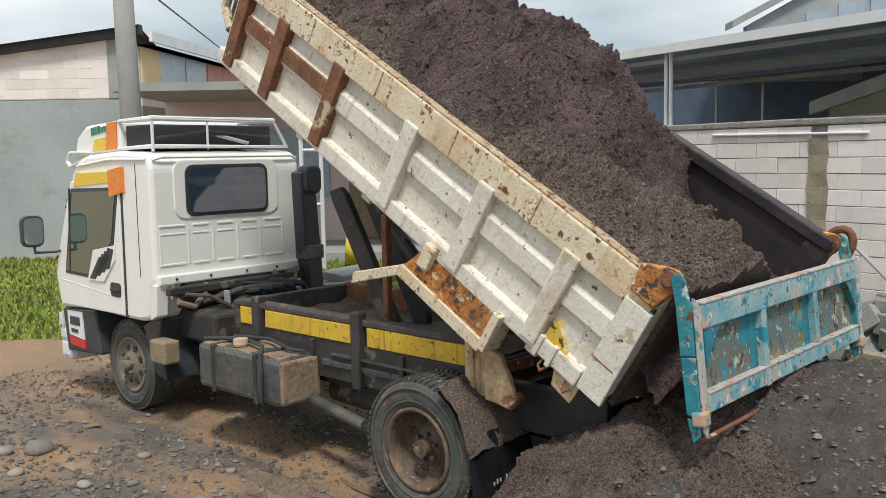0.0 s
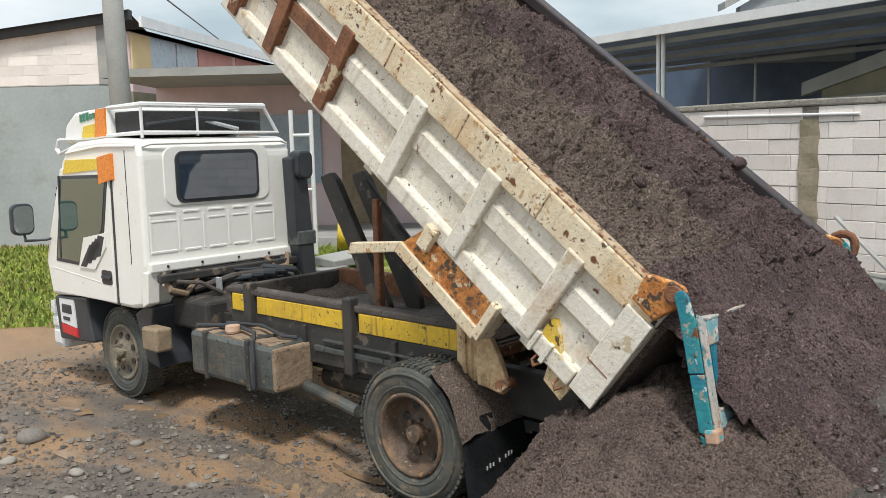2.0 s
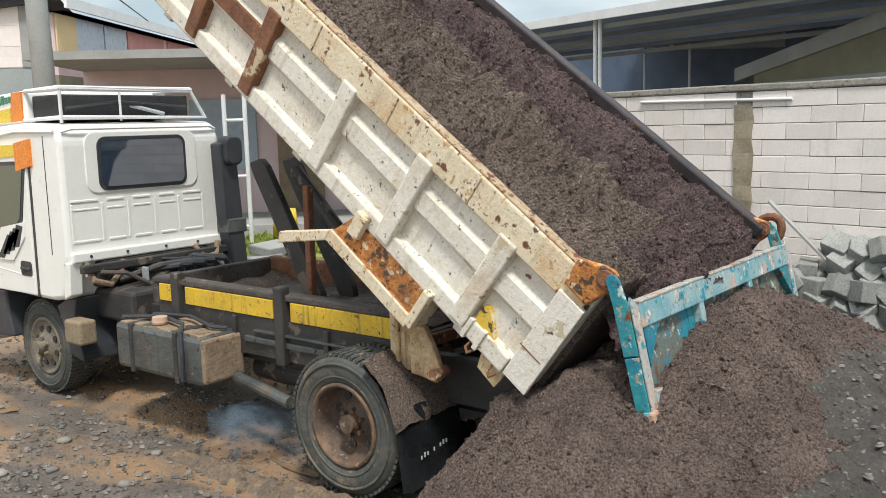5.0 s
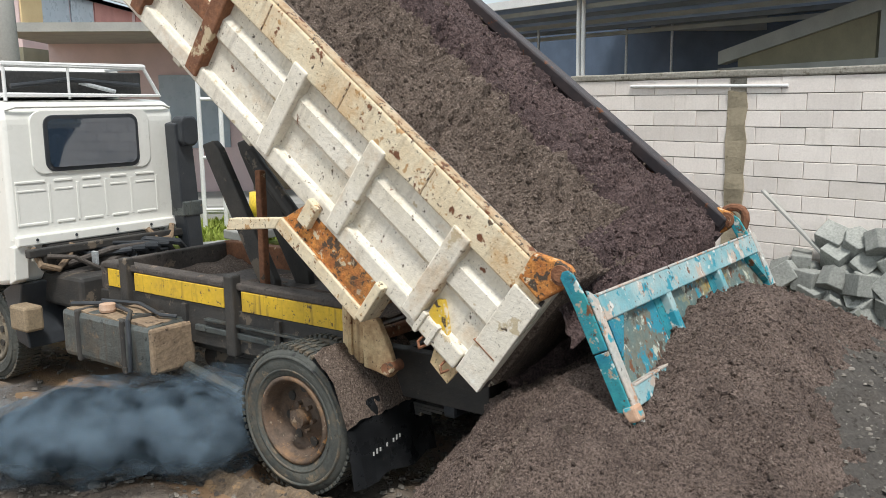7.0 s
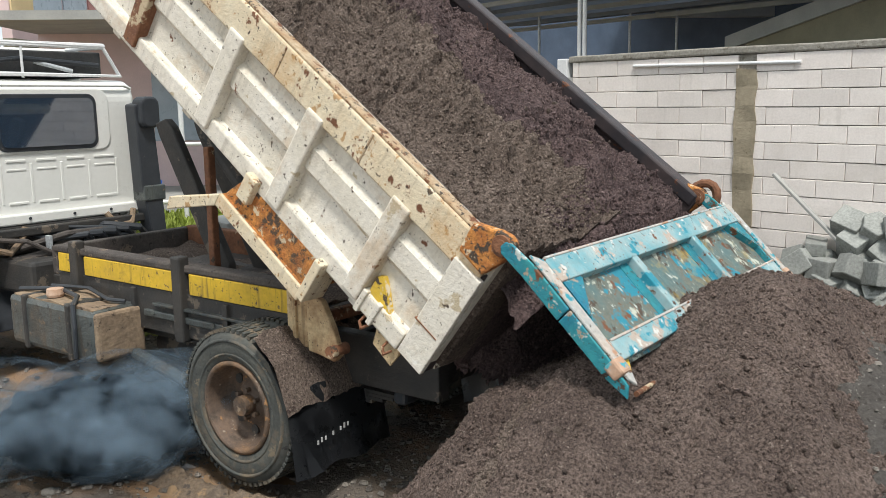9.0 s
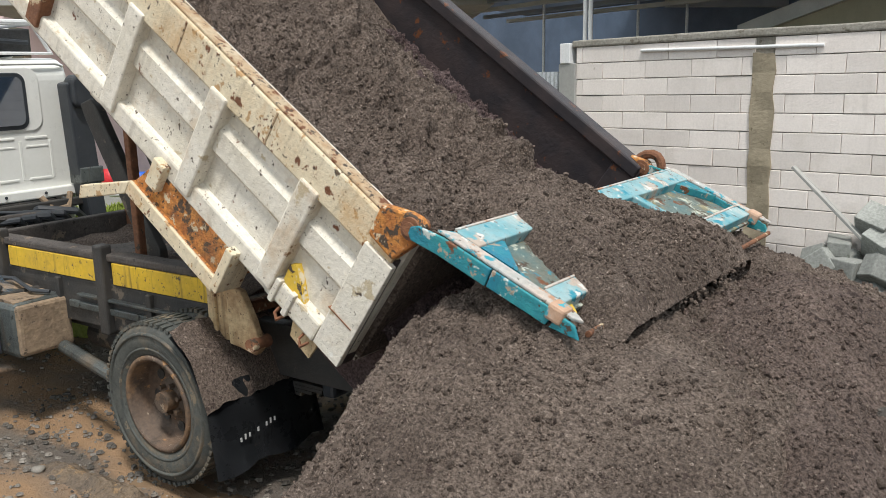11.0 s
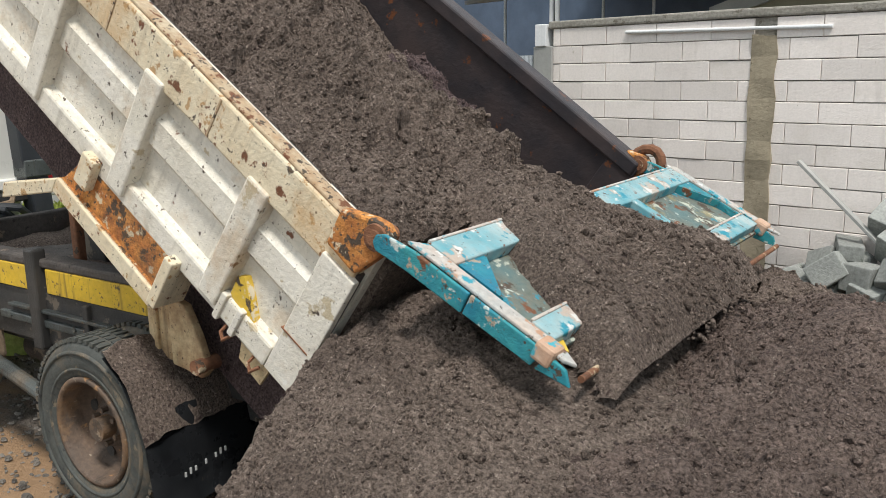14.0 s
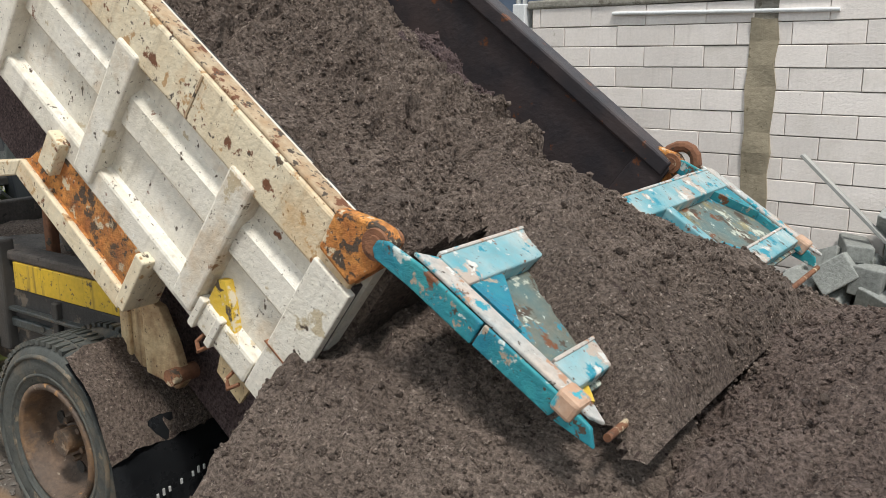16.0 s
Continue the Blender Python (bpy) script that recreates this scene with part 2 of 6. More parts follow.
    "white": grow("white_paint", (0.78, 0.79, 0.79), (0.70, 0.71, 0.72), 3, 0.5, bump=0.04, grain=0.07),
    "roofdark": grow("dark_roof", (0.03, 0.032, 0.035), (0.05, 0.05, 0.05), 4, 0.7, bump=0.2),
    "soffit": grow("blue_grey_sheet", (0.20, 0.23, 0.27), (0.13, 0.16, 0.20), 1.4, 0.55, 0.2, bump=0.05, grain=0.05),
    # the deep blue shadow inside the carport, put into a surface colour
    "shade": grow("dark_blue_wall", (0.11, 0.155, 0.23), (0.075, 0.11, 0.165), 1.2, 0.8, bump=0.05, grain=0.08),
    "beam": grow("grey_beam", (0.40, 0.42, 0.42), (0.32, 0.34, 0.34), 2, 0.85, bump=0.15, grain=0.05),
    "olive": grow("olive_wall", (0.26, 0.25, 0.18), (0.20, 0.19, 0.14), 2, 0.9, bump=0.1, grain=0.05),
    "salmon": grow("salmon_paint", (0.60, 0.30, 0.27), (0.52, 0.25, 0.23), 2, 0.85, bump=0.1, grain=0.05),
    "pinkw": grow("pale_pink_paint", (0.72, 0.56, 0.56), (0.64, 0.50, 0.50), 2, 0.85, bump=0.1, grain=0.05),
    "cream": grow("cream_paint", (0.76, 0.58, 0.32), (0.70, 0.52, 0.28), 2, 0.85, bump=0.1, grain=0.05),
    "pane": grow("grey_pane", (0.40, 0.47, 0.54), (0.33, 0.40, 0.47), 2, 0.3, bump=0.02, grain=0.05),
    "steel": grow("galvanised", (0.55, 0.58, 0.60), (0.45, 0.48, 0.50), 6, 0.45, 0.4, bump=0.05),
    "wood": grow("old_timber", (0.30, 0.23, 0.15), (0.22, 0.17, 0.11), 6, 0.85, bump=0.4),
    "orangep": grow("orange_sticker", (0.80, 0.26, 0.03), (0.75, 0.22, 0.03), 4, 0.45, bump=0.02),
    "yellowp": grow("yellow_sticker", (0.80, 0.58, 0.05), (0.75, 0.52, 0.05), 4, 0.45, bump=0.02),
    "green": grow("green_lettering", (0.04, 0.20, 0.12), (0.06, 0.25, 0.15), 8, 0.5, bump=0.02),
    "red": grow("red_plastic", (0.62, 0.03, 0.035), (0.55, 0.02, 0.03), 4, 0.4, bump=0.02),
    "bluep": grow("blue_plastic", (0.02, 0.12, 0.55), (0.02, 0.10, 0.48), 4, 0.4, bump=0.02),
    "mirror": grow("mirror_glass", (0.7, 0.72, 0.73), (0.66, 0.68, 0.7), 4, 0.12, 0.9, bump=0.0),
    "lamp": grow("lamp_lens", (0.72, 0.76, 0.78), (0.6, 0.64, 0.66), 12, 0.15, bump=0.02, coat=0.6),
    "grass": grow("grass_blade", (0.25, 0.34, 0.055), (0.36, 0.42, 0.10), 3, 0.7, bump=0.0, vary=0.2, spec=0.2),
    "turf": grow("turf", (0.24, 0.31, 0.06), (0.30, 0.29, 0.10), 5, 0.9, bump=0.5, fine=40, chips=(((0.20, 0.16, 0.10), 8, 0.62),)),
    "weed": grow("weed_leaf", (0.12, 0.20, 0.035), (0.22, 0.24, 0.07), 3, 0.7, bump=0.0, vary=0.2, spec=0.2),
    "marking": grow("pale_marking", (0.55, 0.56, 0.55), (0.48, 0.49, 0.48), 8, 0.7, bump=0.05),
}


def glass(name, tint, alpha):
    m = bpy.data.materials.new(name)
    m.use_nodes = True
    sh = m.node_tree.nodes["Principled BSDF"]
    sh.inputs["Base Color"].default_value, sh.inputs["Roughness"].default_value = (*tint, 1), 0.05
    sh.inputs["Alpha"].default_value = alpha
    sh.inputs["Coat Weight"].default_value, sh.inputs["Coat IOR"].default_value, sh.inputs["IOR"].default_value = 1.0, 1.8, 1.9
    return m


M["tint"] = glass("tinted_glass", (0.03, 0.05, 0.08), 0.97)
# the green tint stands for greenery reflected in the door window
M["glass"] = glass("door_glass", (0.035, 0.10, 0.075), 0.9)
M["water"] = grow("puddle_water", (0.30, 0.20, 0.12), (0.22, 0.15, 0.095), 2, 0.08, bump=0.02, fine=9, spec=0.6)


def smoke_stuff():
    m = bpy.data.materials.new("thin_smoke")
    m.use_nodes = True
    n, l = m.node_tree.nodes, m.node_tree.links
    n.clear()
    out, mx, tr, df = n.new("ShaderNodeOutputMaterial"), n.new("ShaderNodeMixShader"), n.new("ShaderNodeBsdfTransparent"), n.new("ShaderNodeBsdfDiffuse")
    df.inputs["Color"].default_value = (0.14, 0.195, 0.25, 1)
    co, nz, rg = n.new("ShaderNodeTexCoord"), n.new("ShaderNodeTexNoise"), n.new("ShaderNodeMapRange")
    nz.inputs["Scale"].default_value, nz.inputs["Detail"].default_value = 5.0, 3.0
    rg.inputs["From Min"].default_value, rg.inputs["From Max"].default_value = 0.40, 0.72
    rg.inputs["To Max"].default_value = 0.36
    l.new(co.outputs["Object"], nz.inputs["Vector"])
    l.new(nz.outputs["Fac"], rg.inputs["Value"])
    l.new(rg.outputs[0], mx.inputs[0])
    l.new(tr.outputs[0], mx.inputs[1])
    l.new(df.outputs[0], mx.inputs[2])
    l.new(mx.outputs[0], out.inputs["Surface"])
    return m


M["smoke"] = smoke_stuff()


# ---- mesh tools ----
def link(name, bm, material, parent=None, label="", smooth=False):
    me = bpy.data.meshes.new(name)
    bm.normal_update()
    bm.to_mesh(me)
    bm.free()
    if smooth:
        me.polygons.foreach_set("use_smooth", [True] * len(me.polygons))
    for mt in material if isinstance(material, (list, tuple)) else (material,):
        me.materials.append(M[mt])
    ob = new(name, me)
    if parent:
        ob.parent = parent
    if label:
        tagged(ob, label)
    return ob


def part(name, bm, material, parent, label="", smooth=False):
    return link(name, bm, material, parent, label, smooth)


def box(x0, x1, y0, y1, z0, z1, bev=0.0, bm=None, m=None):
    out = bm or bmesh.new()
    b = bmesh.new() if bm else out
    vs = bmesh.ops.create_cube(b, size=1)["verts"]
    for v in vs:
        v.co = Vector(((x0 + x1) / 2 + v.co.x * (x1 - x0), (y0 + y1) / 2 + v.co.y * (y1 - y0), (z0 + z1) / 2 + v.co.z * (z1 - z0)))
    if bev:
        bmesh.ops.bevel(b, geom=b.edges[:], offset=min(bev, 0.45 * min(abs(x1 - x0), abs(y1 - y0), abs(z1 - z0))), segments=2, affect="EDGES", profile=0.5)
    if m is not None:
        bmesh.ops.transform(b, matrix=m, verts=b.verts[:])
    if bm:
        joined(out, b)
    return out


def joined(out, b):
    me = bpy.data.meshes.new("tmp")
    b.to_mesh(me)
    out.from_mesh(me)
    bpy.data.meshes.remove(me)
    b.free()


def prism(points, y0, y1, bev=0.0, m=None, axis="y"):
    """A flat outline, in x and z, drawn out along y."""
    b = bmesh.new()
    lo = [b.verts.new((x, y0, z)) for x, z in points]
    hi = [b.verts.new((x, y1, z)) for x, z in points]
    k = len(points)
    b.faces.new(lo)
    b.faces.new(hi[::-1])
    for i in range(k):
        b.faces.new((lo[i], hi[i], hi[(i + 1) % k], lo[(i + 1) % k]))
    bmesh.ops.recalc_face_normals(b, faces=b.faces[:])
    if bev:
        bmesh.ops.bevel(b, geom=b.edges[:], offset=bev, segments=2, affect="EDGES", profile=0.5)
    if m is not None:
        bmesh.ops.transform(b, matrix=m, verts=b.verts[:])
    return b


def rod(p, q, r, r2=None, n=12, bm=None):
    """A round bar from p to q."""
    p, q = Vector(p), Vector(q)
    b = bmesh.new()
    bmesh.ops.create_cone(b, cap_ends=True, segments=n, radius1=r, radius2=r if r2 is None else r2, depth=(q - p).length)
    m = Matrix.Translation((p + q) / 2) @ (q - p).to_track_quat("Z", "Y").to_matrix().to_4x4()
    bmesh.ops.transform(b, matrix=m, verts=b.verts[:])
    if bm:
        joined(bm, b)
        return bm
    return b


def tube(points, r, n=8):
    """A bent pipe through the points, one closed skin."""
    b = bmesh.new()
    pts = [Vector(p) for p in points]
    side, rings = None, []
    for i, p in enumerate(pts):
        d = (pts[min(i + 1, len(pts) - 1)] - p).normalized() + (p - pts[max(i - 1, 0)]).normalized()
        d = d.normalized() if d.length > 1e-4 else (p - pts[i - 1]).normalized()
        side = (side - d * side.dot(d)).normalized() if side else d.orthogonal().normalized()
        up = d.cross(side)
        seg = (p - pts[i - 1]).normalized() if i else d
        k = min(1 / max(abs(d.dot(seg)), 0.6), 1.5)
        rings.append([b.verts.new(p + r * k * (math.cos(6.28319 * j / n) * side + math.sin(6.28319 * j / n) * up)) for j in range(n)])
    for q, s in zip(rings, rings[1:]):
        for j in range(n):
            b.faces.new((q[j], q[(j + 1) % n], s[(j + 1) % n], s[j]))
    b.faces.new(rings[0][::-1])
    b.faces.new(rings[-1])
    return b


def lathe(profile, n=40, axis="y"):
    """A profile of (radius, y) turned round the y axis."""
    b = bmesh.new()
    rings = []
    for r, y in profile:
        rings.append([b.verts.new((r * math.cos(2 * math.pi * i / n), y, r * math.sin(2 * math.pi * i / n))) for i in range(n)])
    for r0, r1 in zip(rings, rings[1:]):
        for i in range(n):
            b.faces.new((r0[i], r0[(i + 1) % n], r1[(i + 1) % n], r1[i]))
    bmesh.ops.recalc_face_normals(b, faces=b.faces[:])
    return b


def smoothstep(lo, hi, v):
    t = min(max((v - lo) / (hi - lo), 0.0), 1.0)
    return t * t * (3 - 2 * t)


def field(x0, x1, y0, y1, step, f, skirt=None):
    """A sheet of height f(x, y); with skirt it is closed below at that height."""
    nx, ny = max(int((x1 - x0) / step), 2), max(int((y1 - y0) / step), 2)
    vs = [(x0 + (x1 - x0) * i / nx, y0 + (y1 - y0) * j / ny) for j in range(ny + 1) for i in range(nx + 1)]
    vs = [(x, y, f(x, y)) for x, y in vs]
    w = nx + 1
    fs = [(j * w + i, j * w + i + 1, (j + 1) * w + i + 1, (j + 1) * w + i) for j in range(ny) for i in range(nx)]
    if skirt is not None:
        edge = [i for i in range(w)] + [j * w + nx for j in range(1, ny + 1)] + [ny * w + i for i in range(nx - 1, -1, -1)] + [j * w for j in range(ny - 1, 0, -1)]
        base = len(vs)
        vs += [(vs[i][0], vs[i][1], skirt) for i in edge]
        k = len(edge)
        fs += [(edge[(i + 1) % k], edge[i], base + i, base + (i + 1) % k) for i in range(k)]
        fs.append(tuple(base + i for i in range(k - 1, -1, -1)))
    me = bpy.data.meshes.new("sheet")
    me.from_pydata(vs, [], fs)
    return me


def sheet(name, me, material, smooth=True):
    me.name = name
    me.materials.append(M[material])
    if smooth:
        me.polygons.foreach_set("use_smooth", [True] * len(me.polygons))
    return new(name, me)


def fbm(x, y, s, z=0.0, octaves=4):
    return noise.fractal(Vector((x * s, y * s, z)), 0.9, 2.1, octaves)


def lumps(x, y, k=1.0, z=0.0):
    """Clods, crevices and grain of loose sand."""
    w = min(max(0.5 + 0.9 * noise.noise(Vector((x * 1.9, y * 1.9, z + 8))), 0.0), 1.0)
    wx, wy = x + 0.035 * noise.noise(Vector((x * 9, y * 9, z + 2))), y + 0.035 * noise.noise(Vector((x * 9, y * 9, z + 3)))
    r = 0.46 * abs(noise.noise(Vector((wx * 6, wy * 6, z)))) + 0.40 * abs(noise.noise(Vector((wx * 13, wy * 13, z + 4)))) + 0.20 * abs(noise.noise(Vector((wx * 27, wy * 27, z + 4))))
    g = noise.noise(Vector((x * 45, y * 45, z)))
    return k * (0.05 * fbm(x, y, 2.4, z) + (0.055 + 0.12 * w) * (r - 0.3) + (0.006 + 0.007 * w) * g)


# ---- ground ----
def bank(x, y):
    """The rise towards the block wall."""
    return 0.46 * smoothstep(1.9, 3.1, y) * smoothstep(-0.9, 0.6, x) * smoothstep(9.0, 6.0, y)


def ground_z(x, y):
    near = smoothstep(16, 7, math.hypot(x + 1, y))
    z = bank(x, y) - 0.012
    if near:
        z += near * (0.030 * fbm(x, y, 0.9) + 0.018 * fbm(x, y, 3.3, 2.0))
        rut = math.exp(-((y - 0.02 + 0.1 * math.sin(x * 0.8)) / 0.17) ** 2) + 0.8 * math.exp(-((y + 1.05 + 0.15 * math.sin(x * 0.6)) / 0.2) ** 2)
        z -= 0.035 * near * rut * smoothstep(0.6, -0.4, x)
    return z


def ground_sheet():
    """One sheet, fine round the truck and coarse to the horizon."""
    def ticks(lo, hi, step):
        inner = [lo + step * i for i in range(int((hi - lo) / step) + 1)]
        far = [1, 2.5, 5, 9, 15, 25, 45, 90, 200, 500, 1200]
        return [lo - f for f in far[::-1]] + inner + [inner[-1] + f for f in far]
    xs, ys = ticks(-9, 5, 0.07), ticks(-3.4, 8.2, 0.07)
    vs = [(x, y, ground_z(x, y)) for y in ys for x in xs]
    w = len(xs)
    fs = [(j * w + i, j * w + i + 1, (j + 1) * w + i + 1, (j + 1) * w + i) for j in range(len(ys) - 1) for i in range(w - 1)]
    me = bpy.data.meshes.new("ground")
    me.from_pydata(vs, [], fs)
    return me


def ground_material():
    """Grey gravel with ochre mud tracks and grass-green soil farther off."""
    m = grow("muddy_ground", (0.20, 0.168, 0.138), (0.125, 0.105, 0.09), 2.2, 0.62, bump=0.9, fine=55, chips=(((0.26, 0.24, 0.21), 28, 0.64), ((0.05, 0.043, 0.038), 16, 0.60)), depth=0.025)
    n, l = m.node_tree.nodes, m.node_tree.links
    sh = n["Principled BSDF"]
    col = sh.inputs["Base Color"].links[0].from_socket
    co = n.new("ShaderNodeTexCoord")
    mp = n.new("ShaderNodeMapping")
    mp.inputs["Scale"].default_value = (0.35, 1.3, 1.0)
    mp.inputs["Rotation"].default_value = (0, 0, radians(6))
    nz = n.new("ShaderNodeTexNoise")
    nz.inputs["Scale"].default_value, nz.inputs["Detail"].default_value = 1.5, 6
    rg = n.new("ShaderNodeMapRange")
    rg.inputs["From Min"].default_value, rg.inputs["From Max"].default_value = 0.45, 0.57
    sp = n.new("ShaderNodeSeparateXYZ")
    xr = n.new("ShaderNodeMapRange")
    xr.inputs["From Min"].default_value, xr.inputs["From Max"].default_value = 0.8, -0.8
    fr = n.new("ShaderNodeMapRange")
    fr.inputs["From Min"].default_value, fr.inputs["From Max"].default_value = -3.8, -6.0
    mu, mx = n.new("ShaderNodeMath"), n.new("ShaderNodeMath")
    mu.operation, mx.operation = "MULTIPLY", "MAXIMUM"
    mix = n.new("ShaderNodeMixRGB")
    mix.inputs[2].default_value = (0.36, 0.225, 0.125, 1)
    l.new(co.outputs["Object"], mp.inputs["Vector"])
    l.new(co.outputs["Object"], sp.inputs[0])
    l.new(mp.outputs[0], nz.inputs["Vector"])
    l.new(nz.outputs["Fac"], rg.inputs["Value"])
    l.new(sp.outputs["X"], xr.inputs["Value"])
    l.new(sp.outputs["X"], fr.inputs["Value"])
    l.new(rg.outputs[0], mu.inputs[0])
    l.new(xr.outputs[0], mu.inputs[1])
    f2 = n.new("ShaderNodeMath")
    f2.operation = "MULTIPLY"
    f2.inputs[1].default_value = 0.85
    l.new(fr.outputs[0], f2.inputs[0])
    l.new(mu.outputs[0], mx.inputs[0])
    l.new(f2.outputs[0], mx.inputs[1])
    l.new(mx.outputs[0], mix.inputs[0])
    l.new(col, mix.inputs[1])
    l.new(mix.outputs[0], sh.inputs["Base Color"])
    return m


M["ground"] = ground_material()
tagged(sheet("ground", ground_sheet(), "ground"), "wet grey gravel yard with ochre mud tracks and ruts", "ground", kind="structure")


# ---- block wall ----
WALL_M = pose(0, 3.971, 0, 0, 0.0, math.degrees(-0.1631))
ROW, LEN = 0.1268, 0.392


def block_wall():
    U0, U1, TOP, BOT = -0.80, 4.2, 2.205, 0.2
    core = box(U0, U1, 0.02, 0.11, BOT, TOP)
    wall = link("wall_north", core, "mortar")
    wall.matrix_world = WALL_M
    tagged(wall, "unplastered wall of pale aerated concrete blocks with grey mortar", "wall", kind="structure")
    bm = box(U0 - 0.02, U1, -0.015, 0.125, TOP, TOP + 0.055, 0.012)
    bmesh.ops.subdivide_edges(bm, edges=bm.edges[:], cuts=6, use_grid_fill=True)
    for v in bm.verts:
        v.co.z += 0.014 * noise.noise(Vector((v.co.x * 9, v.co.y * 9, 3)))
    part("coping", bm, "mortar", wall, "rough cement coping")
    bm = box(0.735, 0.895, -0.012, 0.06, BOT, 2.10)
    bmesh.ops.subdivide_edges(bm, edges=bm.edges[:], cuts=14, use_grid_fill=True)
    for v in bm.verts:
        v.co += 0.022 * noise.noise_vector(Vector((v.co.x * 6, v.co.y * 6, v.co.z * 9)))
    part("pillar", bm, "pillar", wall, "rough cast cement pillar")
    part("pipe", rod((-0.16, -0.014, 2.155), (1.22, -0.014, 2.135), 0.012), "white", wall, "white plastic conduit")
    part("end_column", box(-0.95, U0 + 0.02, -0.02, 0.14, 0.1, 2.08, 0.006), "concrete", wall, "grey concrete end column")
    part("end_cap", box(-0.93, -0.83, -0.03, 0.15, 2.08, 2.24, 0.006), "white", wall)
    meshes = {}

    def piece(u, z, w):
        key = round(w, 3)
        if key not in meshes:
            b = box(-w / 2, w / 2, -0.02, 0.03, -ROW / 2 + 0.0025, ROW / 2 - 0.0025, 0.0035)
            me = bpy.data.meshes.new("block")
            b.to_mesh(me)
            b.free()
            me.materials.append(M["block"])
            meshes[key] = me
        ob = new("block", meshes[key])
        ob.parent = wall
        ob.location = (u + w / 2, 0.018 + random.uniform(-0.003, 0.003), z)
        ob.rotation_euler = (0, random.uniform(-0.004, 0.004), random.uniform(-0.006, 0.006))

    rows = int((TOP - BOT) / ROW)
    for r in range(rows):
        z = TOP - ROW * (r + 0.5)
        for a, b, sh in ((U0 + 0.02, 0.745, 0.11 + 0.5 * (r % 2)), (0.885, U1, 0.17 + 0.5 * ((r + 1) % 2))):
            u = a
            first = LEN * (sh % 1) + 0.02
            while u < b - 0.02:
                w = min(first if u == a else LEN, b - u)
                if w > 0.03:
                    piece(u, z, round(w - 0.004, 3))
                u += w
    return wall


# ---- truck ----
HX, HZ = 0.409, 0.854
truck = new("dump_truck")
tagged(truck, "worn white cab-over dump truck with a raised cream tipping bed", "truck")


def tyre_mesh(r, w, rim_r):
    """A tyre with rounded shoulders; its outer side at y = 0."""
    b = lathe([(rim_r, 0.03), (rim_r + 0.02, 0.012), (r - 0.09, 0.0), (r - 0.035, 0.008), (r - 0.008, 0.03), (r, 0.055), (r, w - 0.055), (r - 0.008, w - 0.03), (r - 0.05, w), (rim_r, w - 0.03)], 56)
    return b


def lug_mesh(r, w, n):
    b = bmesh.new()
    for i in range(n):
        for side, y0, y1 in ((0, 0.018, 0.075), (1, w - 0.075, w - 0.018), (2, w / 2 - 0.02, w / 2 + 0.02)):
            a = 2 * math.pi * (i + 0.5 * (side == 1)) / n
            box(-0.011, 0.011, y0, y1, r - 0.012, r + 0.005, 0.0, b, Matrix.Rotation(a, 4, "Y"))
    return b


def wheel(name, x, y, z, r, w, rim_r, dish, mat, outside=True):
    tyre = part(name, tyre_mesh(r, w, rim_r), "tyre", truck, "mud-caked black rubber tyre", True)
    tyre.location = (x, y, z)
    part("bead", lathe([(rim_r + 0.030, 0.013), (rim_r + 0.036, 0.004), (rim_r + 0.044, 0.003), (rim_r + 0.050, 0.010)], 48), "tyre", tyre, "", True)
    part("sidewall_rib", lathe([(r - 0.062, 0.004), (r - 0.058, -0.004), (r - 0.048, -0.003), (r - 0.044, 0.006)], 48), "tyre", tyre, "", True)
    part("tread", lug_mesh(r, w, 64), "tyre", tyre)
    b = lathe([(rim_r + 0.004, 0.03), (rim_r + 0.006, 0.012), (rim_r - 0.012, 0.006), (rim_r - 0.022, 0.02), (rim_r - 0.03, dish * 0.7), (rim_r - 0.05, dish), (0.11, dish - 0.02), (0.095, dish - 0.045), (0.0, dish - 0.045)], 40)
    part("rim", b, mat, tyre, "rusty steel wheel rim", True)
    part("hub", rod((0, dish - 0.11, 0), (0, dish - 0.03, 0), 0.05, n=20), mat, tyre)
    nut = part("nut", rod((0, -0.045, 0), (0, 0, 0), 0.013, n=6), mat, tyre)
    hole = part("rim_opening", rod((0, -0.02, 0), (0, -0.004, 0), 0.026, n=12), "black", tyre)
    rr = (rim_r - 0.05 + 0.11) / 2
    for i in range(6):
        a = 2 * math.pi * i / 6 + 0.3
        o = nut if i == 0 else copy_thing(nut, pose(0, 0, 0))
        o.location = (0.075 * math.cos(a), dish - 0.03, 0.075 * math.sin(a))
    for i in range(8):
        a = 2 * math.pi * (i + 0.5) / 8
        o = hole if i == 0 else copy_thing(hole, pose(0, 0, 0))
        o.location = (rr * math.cos(a), dish, rr * math.sin(a))
    return tyre


def rounded(y0, y1, z0, z1, r, n=5):
    """A rounded oblong outline."""
    pts = []
    for cy, cz, a0 in ((y1 - r, z1 - r, 0), (y0 + r, z1 - r, 90), (y0 + r, z0 + r, 180), (y1 - r, z0 + r, 270)):
        for i in range(n + 1):
            a = radians(a0 + 90 * i / n)
            pts.append((cy + r * math.cos(a), cz + r * math.sin(a)))
    return pts


TURN = Matrix.Rotation(radians(90), 4, "Z")   # a prism's outline from x-z into y-z, drawn out along -x


